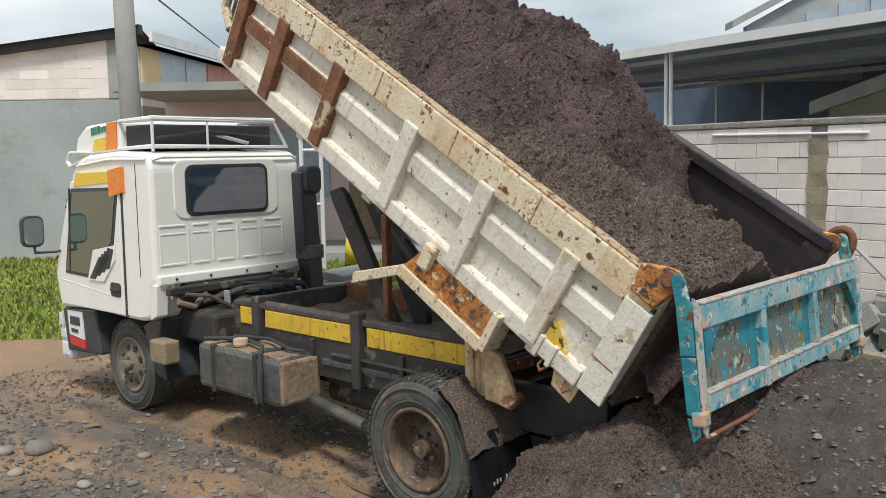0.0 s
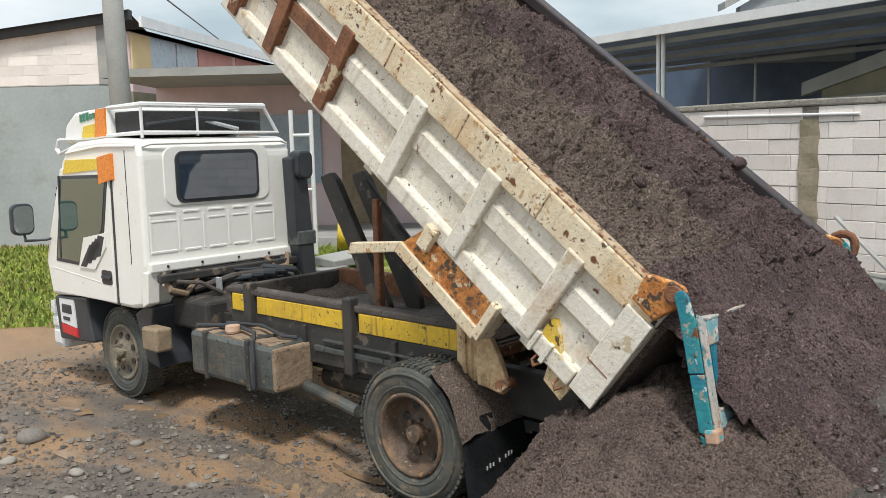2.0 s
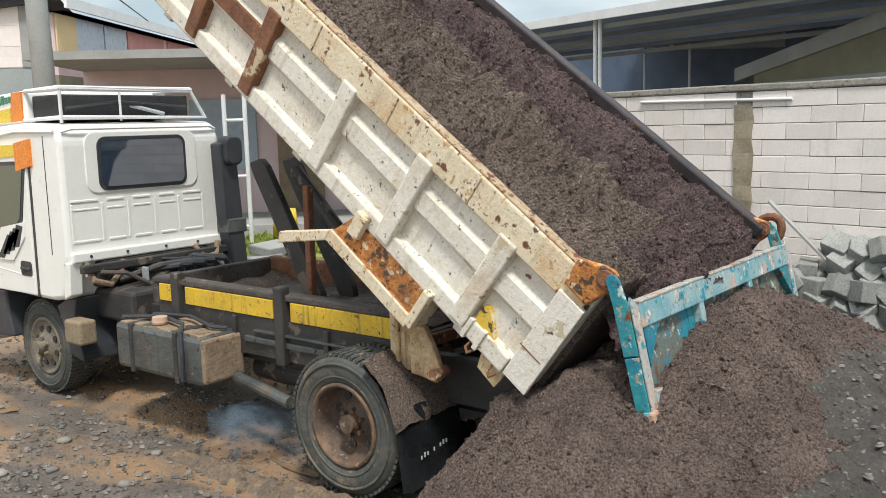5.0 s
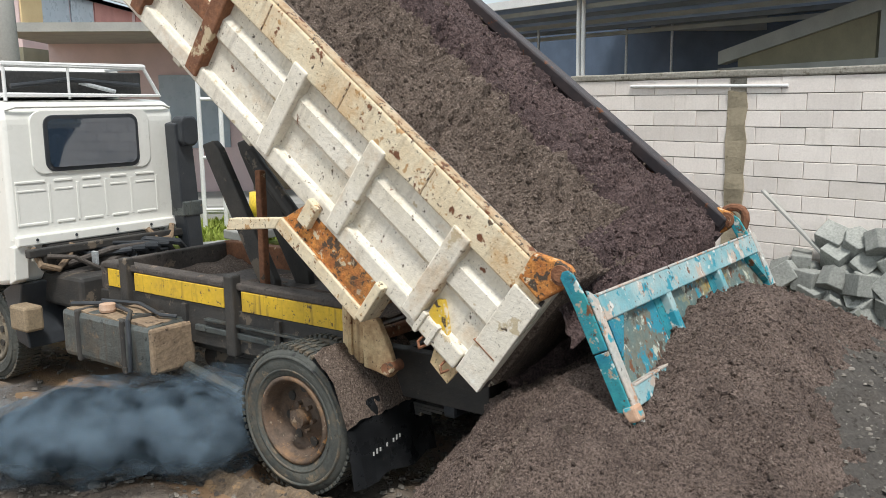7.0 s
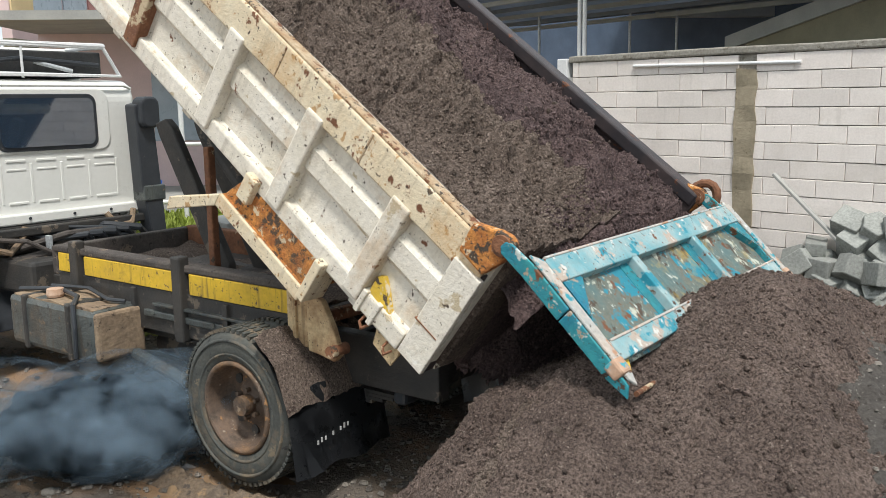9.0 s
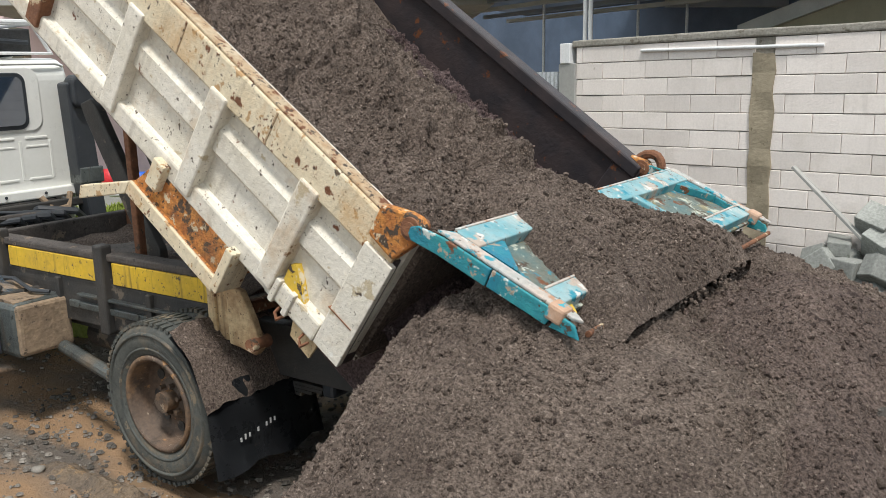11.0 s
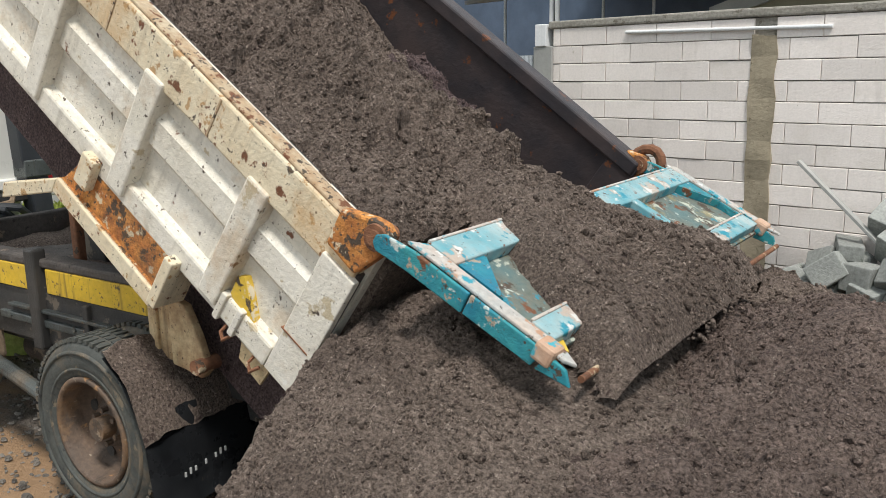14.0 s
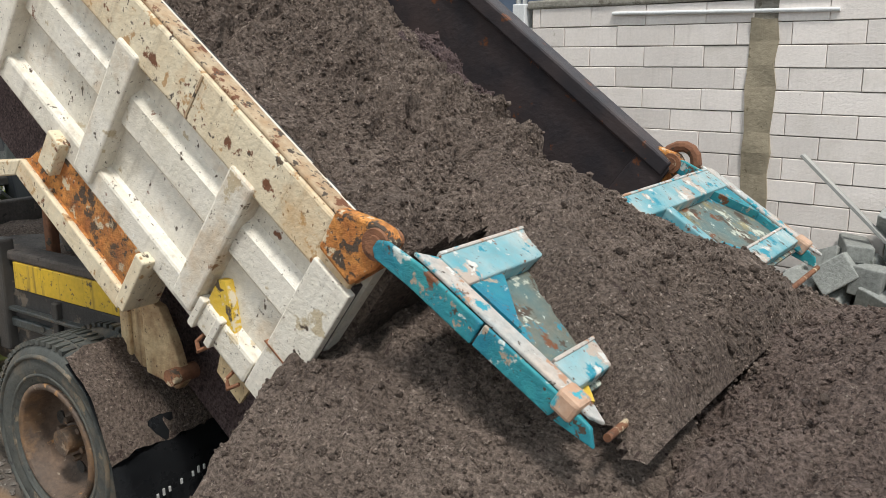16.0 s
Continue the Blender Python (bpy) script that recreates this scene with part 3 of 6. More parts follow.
def cab():
    Y0, Y1 = 0.0, 1.40
    out = [(-2.69, 1.12), (-2.80, 0.80), (-2.95, 0.775), (-3.17, 0.775), (-3.72, 0.79), (-4.34, 0.75), (-4.42, 1.06), (-4.30, 1.30), (-3.97, 1.93), (-3.86, 2.03), (-3.70, 2.075), (-3.2, 2.10), (-2.80, 2.085), (-2.715, 2.04), (-2.69, 1.96)]
    body = part("cab", prism(out, Y0, Y1, 0.035), "cab", truck, "dirty white pressed-steel cab")
    bev = body.modifiers.new("round", "BEVEL")
    bev.width, bev.segments = 0.012, 2
    # back wall: pressed fields, ribs, window, lip
    rib = bmesh.new()
    for y in (0.06, 0.30, 0.52, 0.75, 0.97, 1.20):
        box(-2.70, -2.6865, y - 0.010, y + 0.010, 1.22, 1.50, 0.003, rib)
    for y0, y1 in ((0.05, 0.27), (0.34, 0.48), (0.56, 0.71), (0.79, 0.93), (1.01, 1.18)):
        box(-2.70, -2.6835, y0, y1, 1.512, 1.530, 0.004, rib)
        box(-2.70, -2.6835, y0, y1, 1.215, 1.233, 0.004, rib)
        box(-2.70, -2.6855, y0, y1, 1.452, 1.466, 0.003, rib)
    part("back_ribs", rib, "cab", body)
    part("lip", box(-2.74, -2.655, 0.02, 1.38, 1.075, 1.15, 0.012), "cab", body)
    swap = Matrix(((0, 1, 0, 0), (1, 0, 0, 0), (0, 0, 1, 0), (0, 0, 0, 1)))
    part("window_seal", prism(rounded(0.285, 1.055, 1.585, 1.985, 0.07), -2.70, -2.672, 0.006, swap), "plastic", body)
    part("rear_window", prism(rounded(0.315, 1.025, 1.615, 1.955, 0.05), -2.69, -2.664, 0.0, swap), "tint", body, "dark tinted rear window")
    part("roof_gutter", tube([(-2.70, 0.03, 2.025), (-2.684, 0.10, 2.045), (-2.684, 1.30, 2.045), (-2.70, 1.37, 2.025)], 0.011, 8), "cab", body)
    part("side_gutter", tube([(-2.74, -0.004, 2.03), (-3.30, -0.006, 2.035), (-3.86, -0.004, 1.985)], 0.011, 8), "cab", body)
    part("corner_seam", prism([(-2.90, 1.13), (-2.908, 1.13), (-2.908, 2.0), (-2.90, 2.0)], -0.003, 0.02), "plastic", body)
    for y in (0.16, 0.46, 0.80, 1.10):
        part("lip_bolt", rod((-2.66, y, 1.115), (-2.648, y, 1.115), 0.011, n=6), "plastic", body)
    part("lower_skirt", prism([(-2.76, 1.08), (-2.675, 1.08), (-2.70, 0.84), (-2.79, 0.80)], 0.0, 0.10, 0.008), "cab", body, "white lower corner of the cab")
    for y in (0.14, 0.30, 1.10, 1.26):
        part("panel_post", box(-2.70, -2.672, y - 0.016, y + 0.016, 0.96, 1.08, 0.006), "cab", body)
    frame_bm = bmesh.new()
    joined(frame_bm, prism(rounded(0.19, 1.16, 1.57, 2.02, 0.09), -2.70, -2.680, 0.006, swap))
    part("window_field", frame_bm, "cab", body)
    # door
    door = part("door", prism([(-3.17, 0.80), (-4.28, 0.79), (-4.36, 1.06), (-4.26, 1.30), (-3.98, 1.86), (-3.22, 1.90), (-3.16, 1.85)], -0.014, 0.02, 0.008), "cab", truck, "white cab door")
    part("door_gap", prism([(-3.135, 0.79), (-3.165, 0.79), (-3.15, 1.90), (-3.12, 1.90)], -0.004, 0.01), "black", door)
    part("door_seal", prism([(-3.97, 1.80), (-4.17, 1.07), (-3.72, 1.06), (-3.28, 1.36), (-3.16, 1.82)], -0.019, 0.0, 0.004), "plastic", door)
    part("door_window", prism([(-3.94, 1.77), (-4.13, 1.10), (-3.74, 1.09), (-3.31, 1.38), (-3.20, 1.79)], -0.023, 0.0), "glass", door, "cab door glass, green of mirrored plants put into its tint")
    part("decal_field", prism([(-3.74, 1.045), (-3.62, 1.30), (-3.24, 1.36), (-3.26, 1.24), (-3.46, 1.05)], -0.0255, -0.01), "cab", door, "white field below the window")
    for k in range(4):
        a = 0.085 * k
        part("decal", prism([(-3.70 + a, 1.06 + 0.03 * k), (-3.60 + a, 1.06 + 0.035 * k), (-3.42 + 0.6 * a, 1.24 + 0.028 * k), (-3.52 + 0.6 * a, 1.25 + 0.028 * k)], -0.0275, -0.012), "plastic", door, "dark slanted decal")
    part("quarter_pillar", prism([(-4.005, 1.80), (-3.985, 1.80), (-4.055, 1.10), (-4.08, 1.10)], -0.0265, -0.01), "plastic", door)
    part("handle_cup", prism([(x, z) for x, z in rounded(-3.37, -3.20, 0.94, 1.055, 0.03)], -0.0175, -0.005), "black", door)
    part("handle", box(-3.36, -3.21, -0.032, -0.012, 0.985, 1.012, 0.008), "plastic", door, "black door handle")
    part("door_crease", prism([(-4.28, 1.005), (-3.19, 0.93), (-3.19, 0.938), (-4.28, 1.013)], -0.0165, -0.008, 0.002), "cab", door)
    for k in range(3):
        part("pillar_vent", rod((-4.105 + 0.035 * k, -0.012, 1.64 + 0.055 * k), (-4.105 + 0.035 * k, 0.004, 1.64 + 0.055 * k), 0.011, n=10), "black", door, "small black vent hole")
    stk = bmesh.new()
    joined(stk, prism([(-3.92, 1.815), (-3.30, 1.855), (-3.30, 1.94), (-3.86, 1.93)], -0.020, 0.0))
    part("sticker", stk, "yellowp", door, "yellow sticker")
    part("sticker", prism([(-3.30, 1.74), (-3.08, 1.78), (-3.08, 1.98), (-3.30, 1.95)], -0.024, 0.01), "orangep", door, "orange sticker")
    # front corner, bumper, lamp
    low = prism([(-3.68, 0.40), (-4.30, 0.36), (-4.36, 0.74), (-3.74, 0.785), (-3.74, 0.60)], 0.02, 1.38, 0.02)
    part("front_panel", low, "plastic", truck, "dark lower front panel")
    part("badge", prism([(-4.22, 0.52), (-3.95, 0.50), (-3.97, 0.74), (-4.24, 0.73)], 0.008, 0.03), "white", truck, "white sticker with dark bars")
    bb = bmesh.new()
    box(-4.17, -4.05, 0.002, 0.02, 0.55, 0.58, 0, bb)
    box(-4.19, -4.01, 0.002, 0.02, 0.61, 0.69, 0.02, bb)
    part("badge_bars", bb, "plastic", truck)
    part("badge_strip", prism([(-4.20, 0.435), (-3.93, 0.42), (-3.94, 0.495), (-4.22, 0.51)], 0.006, 0.03), "red", truck, "red strip of the sticker")
    part("corner_lamp", prism([(-4.44, 0.58), (-4.36, 0.57), (-4.37, 0.70), (-4.43, 0.69)], 0.015, 0.06, 0.008), "lamp", truck, "clear corner lamp")
    part("bumper", box(-4.50, -4.28, 0.04, 1.36, 0.26, 0.46, 0.05), "white", truck, "scuffed white bumper")
    part("headlight", box(-4.47, -4.33, 0.03, 0.20, 0.44, 0.56, 0.03), "lamp", truck, "clear headlight")
    # mirror
    mir = part("mirror", prism(rounded(-0.31, -0.12, 1.30, 1.57, 0.06), -4.36, -4.30, 0.012, swap), "plastic", truck, "black-framed wing mirror")
    part("mirror_glass", prism(rounded(-0.295, -0.135, 1.32, 1.55, 0.05), -4.303, -4.292, 0, swap), "mirror", mir)
    part("mirror_arm", tube([(-4.34, -0.2, 1.32), (-4.32, -0.2, 1.25), (-4.26, -0.05, 1.25), (-4.24, 0.03, 1.27)], 0.012), "plastic", mir)
    # roof fairing and rack
    fair = part("roof_fairing", prism([(-4.08, 2.06), (-4.02, 2.22), (-3.84, 2.32), (-3.30, 2.345), (-3.28, 2.10)], 0.08, 1.34, 0.03), "cab", truck, "white roof fairing with stickers")
    part("sticker", prism([(-3.50, 2.11), (-3.31, 2.12), (-3.31, 2.335), (-3.46, 2.33)], 0.072, 0.10), "orangep", fair, "orange sticker")
    part("sticker", prism([(-3.72, 2.11), (-3.50, 2.11), (-3.47, 2.22), (-3.68, 2.2)], 0.072, 0.10), "yellowp", fair, "yellow sticker")
    let = bmesh.new()
    for i in range(6):
        box(-3.74 + i * 0.055, -3.70 + i * 0.055, 0.074, 0.09, 2.235 + 0.006 * i, 2.30 + 0.006 * (i % 3), 0, let)
    part("lettering", let, "green", fair, "green bars of lettering")
    rack = part("roof_rack", tube([(-3.30, 0.10, 2.335), (-2.80, 0.10, 2.34), (-2.80, 1.22, 2.34), (-3.30, 1.22, 2.335)], 0.016), "white", truck, "white tube roof rack")
    part("rack_post", tube([(-2.80, 0.10, 2.34), (-2.80, 0.10, 2.09)], 0.013), "white", rack)
    part("rack_post", tube([(-2.80, 1.22, 2.34), (-2.78, 1.34, 2.12), (-2.80, 0.10, 2.13), (-3.3, 0.08, 2.12)], 0.013), "white", rack)
    part("rack_post", tube([(-2.80, 0.58, 2.34), (-2.80, 0.58, 2.1)], 0.010), "white", rack)
    part("rack_board", box(-3.28, -2.88, 0.14, 1.25, 2.11, 2.30, 0.01), "roofdark", rack, "dark board and bars in the rack")
    part("rack_bar", tube([(-2.84, 0.16, 2.19), (-2.84, 0.6, 2.24), (-2.84, 1.2, 2.2)], 0.018), "plastic", rack)
    part("rack_bar", tube([(-2.86, 0.7, 2.22), (-2.78, 0.95, 2.15)], 0.016), "steel", rack)
    part("guard_bar", tube([(-4.12, 0.06, 2.10), (-4.16, 0.06, 2.02), (-4.05, 0.03, 1.98), (-3.6, 0.05, 2.09), (-4.1, 0.06, 2.1)], 0.014), "white", truck, "white tube guard at the roof edge")
    # air intake behind the cab
    snk = part("air_intake", prism([(1.28, 1.90), (1.30, 1.30), (1.36, 0.86), (1.50, 0.86), (1.47, 1.35), (1.44, 1.80), (1.40, 1.93)], -2.66, -2.52, 0.015, swap), "plastic", truck, "black plastic air intake")
    part("intake_top", prism(rounded(1.30, 1.46, 1.72, 1.96, 0.06), -2.60, -2.46, 0.02, swap), "plastic", snk)
    part("intake_clamp", box(-2.67, -2.51, 1.31, 1.50, 1.16, 1.28, 0.01), "tank", snk)


def engine_bay():
    """Dark clutter below the back of the cab."""
    part("bay_floor", box(-3.1, -2.30, 0.25, 1.25, 0.62, 0.86, 0.03), "black", truck, "grimy engine and gearbox")
    part("mount", tube([(-2.66, 0.12, 1.06), (-2.60, 0.14, 0.94), (-2.58, 0.26, 0.90), (-2.60, 0.36, 0.98), (-2.62, 0.40, 1.06)], 0.022), "mud", truck, "pale bent cab mount")
    part("mount", tube([(-2.64, 1.05, 1.09), (-2.58, 1.10, 0.99), (-2.58, 1.22, 1.0), (-2.62, 1.27, 1.1)], 0.022), "mud", truck, "pale bent cab mount")
    for i in range(5):
        y = 0.42 + 0.11 * i
        part("hose", tube([(-2.75, y, 1.02 - 0.02 * i), (-2.56, y + 0.12, 0.96 + 0.015 * i), (-2.45, y + 0.34, 0.98), (-2.52, y + 0.45, 0.90)], 0.02 + 0.004 * (i % 3)), "plastic", truck)
    for k, (y0, z0, y1, z1, r, mt) in enumerate(((0.18, 1.00, 0.50, 0.88, 0.016, "grimed"), (0.34, 0.92, 0.95, 0.99, 0.024, "grimed"), (0.52, 0.86, 1.10, 0.94, 0.014, "plastic"), (0.70, 1.03, 1.20, 0.90, 0.012, "plastic"), (0.28, 0.84, 0.66, 0.83, 0.028, "grimed"), (0.84, 0.86, 1.25, 0.85, 0.020, "mud"))):
        part("pipe", tube([(-2.58 - 0.02 * (k % 3), y0, z0), (-2.50, (y0 + y1) / 2, (z0 + z1) / 2 + 0.04), (-2.46 - 0.03 * (k % 2), y1, z1)], r), mt, truck)
    part("bell_housing", lathe([(0.0, 0.0), (0.10, 0.0), (0.17, 0.10), (0.18, 0.16), (0.10, 0.18), (0.0, 0.18)], 24), "grimed", truck, "grimy bell housing").matrix_local = pose(-2.48, 0.70, 0.84, 0, 0, 90)
    for y in (0.50, 0.82, 1.02):
        part("clamp", box(-2.53, -2.47, y - 0.012, y + 0.012, 0.90, 1.0, 0.004), "steel", truck)
    part("cross_bar", box(-2.64, -2.58, 0.05, 1.35, 1.0, 1.06, 0.01), "black", truck)
    part("bay_block", box(-2.95, -2.66, 0.22, 1.2, 0.86, 1.10, 0.04), "black", truck)
    part("arch", prism([(-2.86, 0.80), (-3.02, 0.72), (-2.93, 0.52), (-2.86, 0.36), (-2.70, 0.33), (-2.72, 0.42), (-2.80, 0.60), (-2.74, 0.80)], 0.06, 0.42, 0.01), "plastic", truck, "black rubber wheel arch")


def chassis():
    for y0, y1 in ((0.40, 0.48), (1.30, 1.38)):
        part("rail", box(-3.75, 1.02, y0, y1, 0.50, 0.76, 0.008), "black", truck, "black steel chassis rail")
    for x in (-2.25, -1.2, -0.45, 0.35, 0.92):
        part("cross_member", box(x - 0.05, x + 0.05, 0.44, 1.36, 0.54, 0.72, 0.008), "black", truck)
    # tray on the rails
    tray = part("tray", box(-2.05, 0.25, 0.30, 0.36, 0.57, 0.83, 0.008), "black", truck, "black sub-frame with a yellow band")
    for x0, x1 in ((-2.02, -1.86), (-1.72, -0.82), (-0.66, 0.16)):
        part("band", box(x0, x1, 0.288, 0.305, 0.835, 0.955, 0.004), "yellow", tray, "muddy yellow band")
    part("tray_edge", box(-2.08, 0.25, 0.29, 0.40, 0.955, 1.0, 0.012), "grimed", tray)
    part("tray_far_edge", box(-2.08, 0.35, 1.34, 1.42, 0.80, 1.0, 0.012), "rust", tray)
    part("tray_end", box(-2.12, -2.05, 0.30, 1.42, 0.80, 0.99, 0.012), "grimed", tray)
    part("tray_bed", box(-2.05, 0.25, 0.36, 1.36, 0.80, 0.84, 0.004), "grimed", tray)
    for x in (-1.80, -0.74):
        part("post", box(x - 0.04, x + 0.04, 0.255, 0.33, 0.55, 1.05, 0.012), "black", tray)
    for x in (-1.2, -0.35):
        part("tray_rib", box(x - 0.02, x + 0.02, 0.275, 0.31, 0.56, 0.82, 0.006), "black", tray)
    for x in (-1.55, -1.0, -0.45, 0.02):
        part("bolt", rod((x, 0.292, 0.69), (x, 0.272, 0.69), 0.014, n=6), "tank", tray)
    part("side_step", box(-1.0, 0.1, 0.27, 0.31, 0.735, 0.752, 0.004), "tank", tray)
    part("lower_bar", box(-1.1, 0.0, 0.28, 0.34, 0.66, 0.70, 0.006), "tank", tray)
    # dirt on the tray
    me = field(-2.0, 0.2, 0.42, 1.32, 0.05, lambda x, y: 0.85 + 0.07 * max(fbm(x, y, 2.2, 5), -0.2), 0.82)
    dirt = new("dirt", me)
    me.materials.append(M["sand"])
    dirt.parent = tray
    # tank
    tank = part("fuel_tank", box(-2.15, -1.19, 0.0, 0.34, 0.40, 0.72, 0.035), "tank", truck, "battered steel fuel tank with straps")
    for x in (-1.95, -1.45):
        part("strap", box(x - 0.022, x + 0.022, -0.012, 0.35, 0.388, 0.735, 0.012), "black", tank)
    part("tank_end", box(-1.22, -1.165, 0.012, 0.328, 0.415, 0.705, 0.02), "mud", tank, "mud-caked tank end")
    cap = part("cap", lathe([(0.0, 0.0), (0.05, 0.0), (0.055, 0.015), (0.05, 0.05), (0.0, 0.055)], 20), "pink", tank, "tan filler cap")
    cap.matrix_local = pose(-1.75, 0.10, 0.73, 90, 0, 0)
    me = field(-2.1, -1.22, 0.02, 0.32, 0.04, lambda x, y: 0.722 + 0.018 * max(fbm(x, y, 5, 1), -0.3), 0.70)
    me.materials.append(M["mud"])
    crust = new("dirt_crust", me)
    crust.parent = tank
    part("hose", tube([(-2.1, 0.06, 0.745), (-1.8, 0.16, 0.765), (-1.5, 0.10, 0.76), (-1.38, -0.005, 0.735), (-1.36, -0.016, 0.60), (-1.37, -0.016, 0.42)], 0.014), "plastic", tank, "black hose slung over the tank")
    part("hose", tube([(-2.0, 0.22, 0.75), (-1.6, 0.24, 0.775), (-1.3, 0.18, 0.75), (-1.22, 0.24, 0.74)], 0.012), "plastic", tank)
    part("wood_chock", box(-2.80, -2.58, -0.02, 0.12, 0.48, 0.66, 0.02, None, None), "wood", truck, "tan wooden chock")
    part("exhaust", rod((-1.15, 0.25, 0.42), (-0.55, 0.16, 0.38), 0.038), "tank", truck, "rusty exhaust pipe")
    part("muffler", rod((-1.25, 0.55, 0.42), (-0.45, 0.5, 0.42), 0.09, n=20), "black", truck)
    part("axle", rod((0.05, 0.1, 0.40), (0.05, 1.75, 0.40), 0.07, n=16), "black", truck, "rear axle")
    part("axle_housing", rod((0.05, 0.75, 0.40), (0.05, 1.12, 0.40), 0.16, 0.16, 20), "black", truck)
    part("front_axle", rod((-3.35, 0.2, 0.34), (-3.35, 1.5, 0.34), 0.06), "black", truck)
    for y in (0.50, 1.24):
        b = bmesh.new()
        for i in range(5):
            box(-0.65 + 0.07 * i, 0.75 - 0.07 * i, y - 0.035, y + 0.035, 0.44 - 0.018 * i, 0.456 - 0.018 * i, 0, b)
        part("leaf_spring", b, "black", truck)
    # hinge stand and guards behind the wheels
    part("hinge_stand", prism([(0.25, 0.72), (0.39, 0.72), (0.42, 0.98), (0.36, 1.06), (0.25, 1.03)], 0.18, 0.22, 0.008), "stand", truck, "rust-streaked cream hinge stand")
    part("hinge_stand", prism([(0.40, 1.0), (0.50, 0.97), (0.565, 0.85), (0.61, 0.72), (0.57, 0.68), (0.48, 0.70), (0.40, 0.71)], 0.17, 0.21, 0.008), "stand", truck, "rust-streaked cream hinge stand")
    part("stand_lug", rod((0.585, 0.13, 0.74), (0.585, 0.24, 0.74), 0.030, n=16), "rust", truck)
    part("stand_rib", box(0.30, 0.325, 0.165, 0.19, 0.73, 1.03, 0.006), "stand", truck)
    for y in (1.40,):
        part("hinge_stand", prism([(0.30, 0.70), (0.66, 0.74), (0.60, 0.96), (0.30, 1.06)], y, y + 0.2, 0.012), "rust", truck)
    part("hinge_bar", rod((0.409, 0.3, 0.854), (0.409, 1.6, 0.854), 0.035), "rust", truck)
    # rubber guard with sand on it
    def guard(y0, y1):
        pts = [(0.255, 0.775), (0.36, 0.685), (0.452, 0.545), (0.475, 0.45), (0.50, 0.33), (0.53, 0.15)]
        b = bmesh.new()
        n = 9
        rows = []
        for k, (x, z) in enumerate(pts):
            rows.append([b.verts.new((x + 0.016 * math.sin(j * 1.5 + k) * (k > 2), y0 + (y1 - y0) * j / n, z + 0.012 * math.sin(j * 1.3 + 2 * k))) for j in range(n + 1)])
        for r0, r1 in zip(rows, rows[1:]):
            for j in range(n):
                b.faces.new((r0[j], r0[j + 1], r1[j + 1], r1[j]))
        g = bmesh.ops.solidify(b, geom=b.faces[:], thickness=0.012)
        return b
    g = part("mud_guard", guard(-0.05, 0.62), "rubber", truck, "black rubber mud guard heaped with sand", True)
    for i in range(9):
        if i not in (3, 5):
            y = 0.03 + 0.026 * i
            part("marking", box(0.530, 0.535, y + 0.05, y + 0.058, 0.290 + 0.004 * i, 0.309 + 0.004 * i + 0.006 * (i % 2)), "marking", g, "pale painted bar")
    me = field(0.262, 0.482, -0.052, 0.61, 0.012, lambda x, y: 0.812 - 0.86 * (x - 0.255) - 1.9 * max(x - 0.40, 0) + 0.008 * smoothstep(-0.04, 0.05, y) * (2 + fbm(x, y, 6, 4)) + 0.5 * lumps(x, y, 0.9, 3))
    me.materials.append(M["sand"])
    heap = new("sand_cap", me)
    heap.parent = g
    part("mud_guard", guard(1.30, 1.92), "rubber", truck, "black rubber mud guard", True)
    part("guard_tab", prism([(0.262, 0.77), (0.345, 0.77), (0.345, 0.855), (0.285, 0.835)], 0.50, 0.512, 0.0), "rubber", g)
    part("tail_bar", tube([(0.70, 0.55, 0.52), (0.78, 0.60, 0.64), (0.92, 0.62, 0.70), (0.95, 1.3, 0.70)], 0.02), "tank", truck, "bent tail lamp bar")
    part("tail_lamp", box(0.70, 0.78, 0.44, 0.60, 0.42, 0.52, 0.02), "plastic", truck)
    # lift: two arms under the bed
    for y in (0.75, 1.05):
        part("lift_arm", prism([(-1.53, 1.78), (-1.42, 1.81), (-1.36, 1.76), (-0.87, 0.92), (-0.86, 0.82), (-0.99, 0.82), (-1.50, 1.70)], y, y + 0.06, 0.012), "black", truck, "black lift arm")
    part("lift_ram", rod((-0.35, 0.95, 0.80), (-1.28, 0.95, 1.72), 0.05), "black", truck, "hydraulic ram")
    part("prop", box(-0.69, -0.64, 0.46, 0.51, 0.86, 1.66, 0.01), "rust", truck, "rusty prop stand")


bed = None
gate = None
B0, B1, BY0, BY1, BLO, BHI = -2.86, 0.67, 0.04, 2.04, 0.40, 1.13


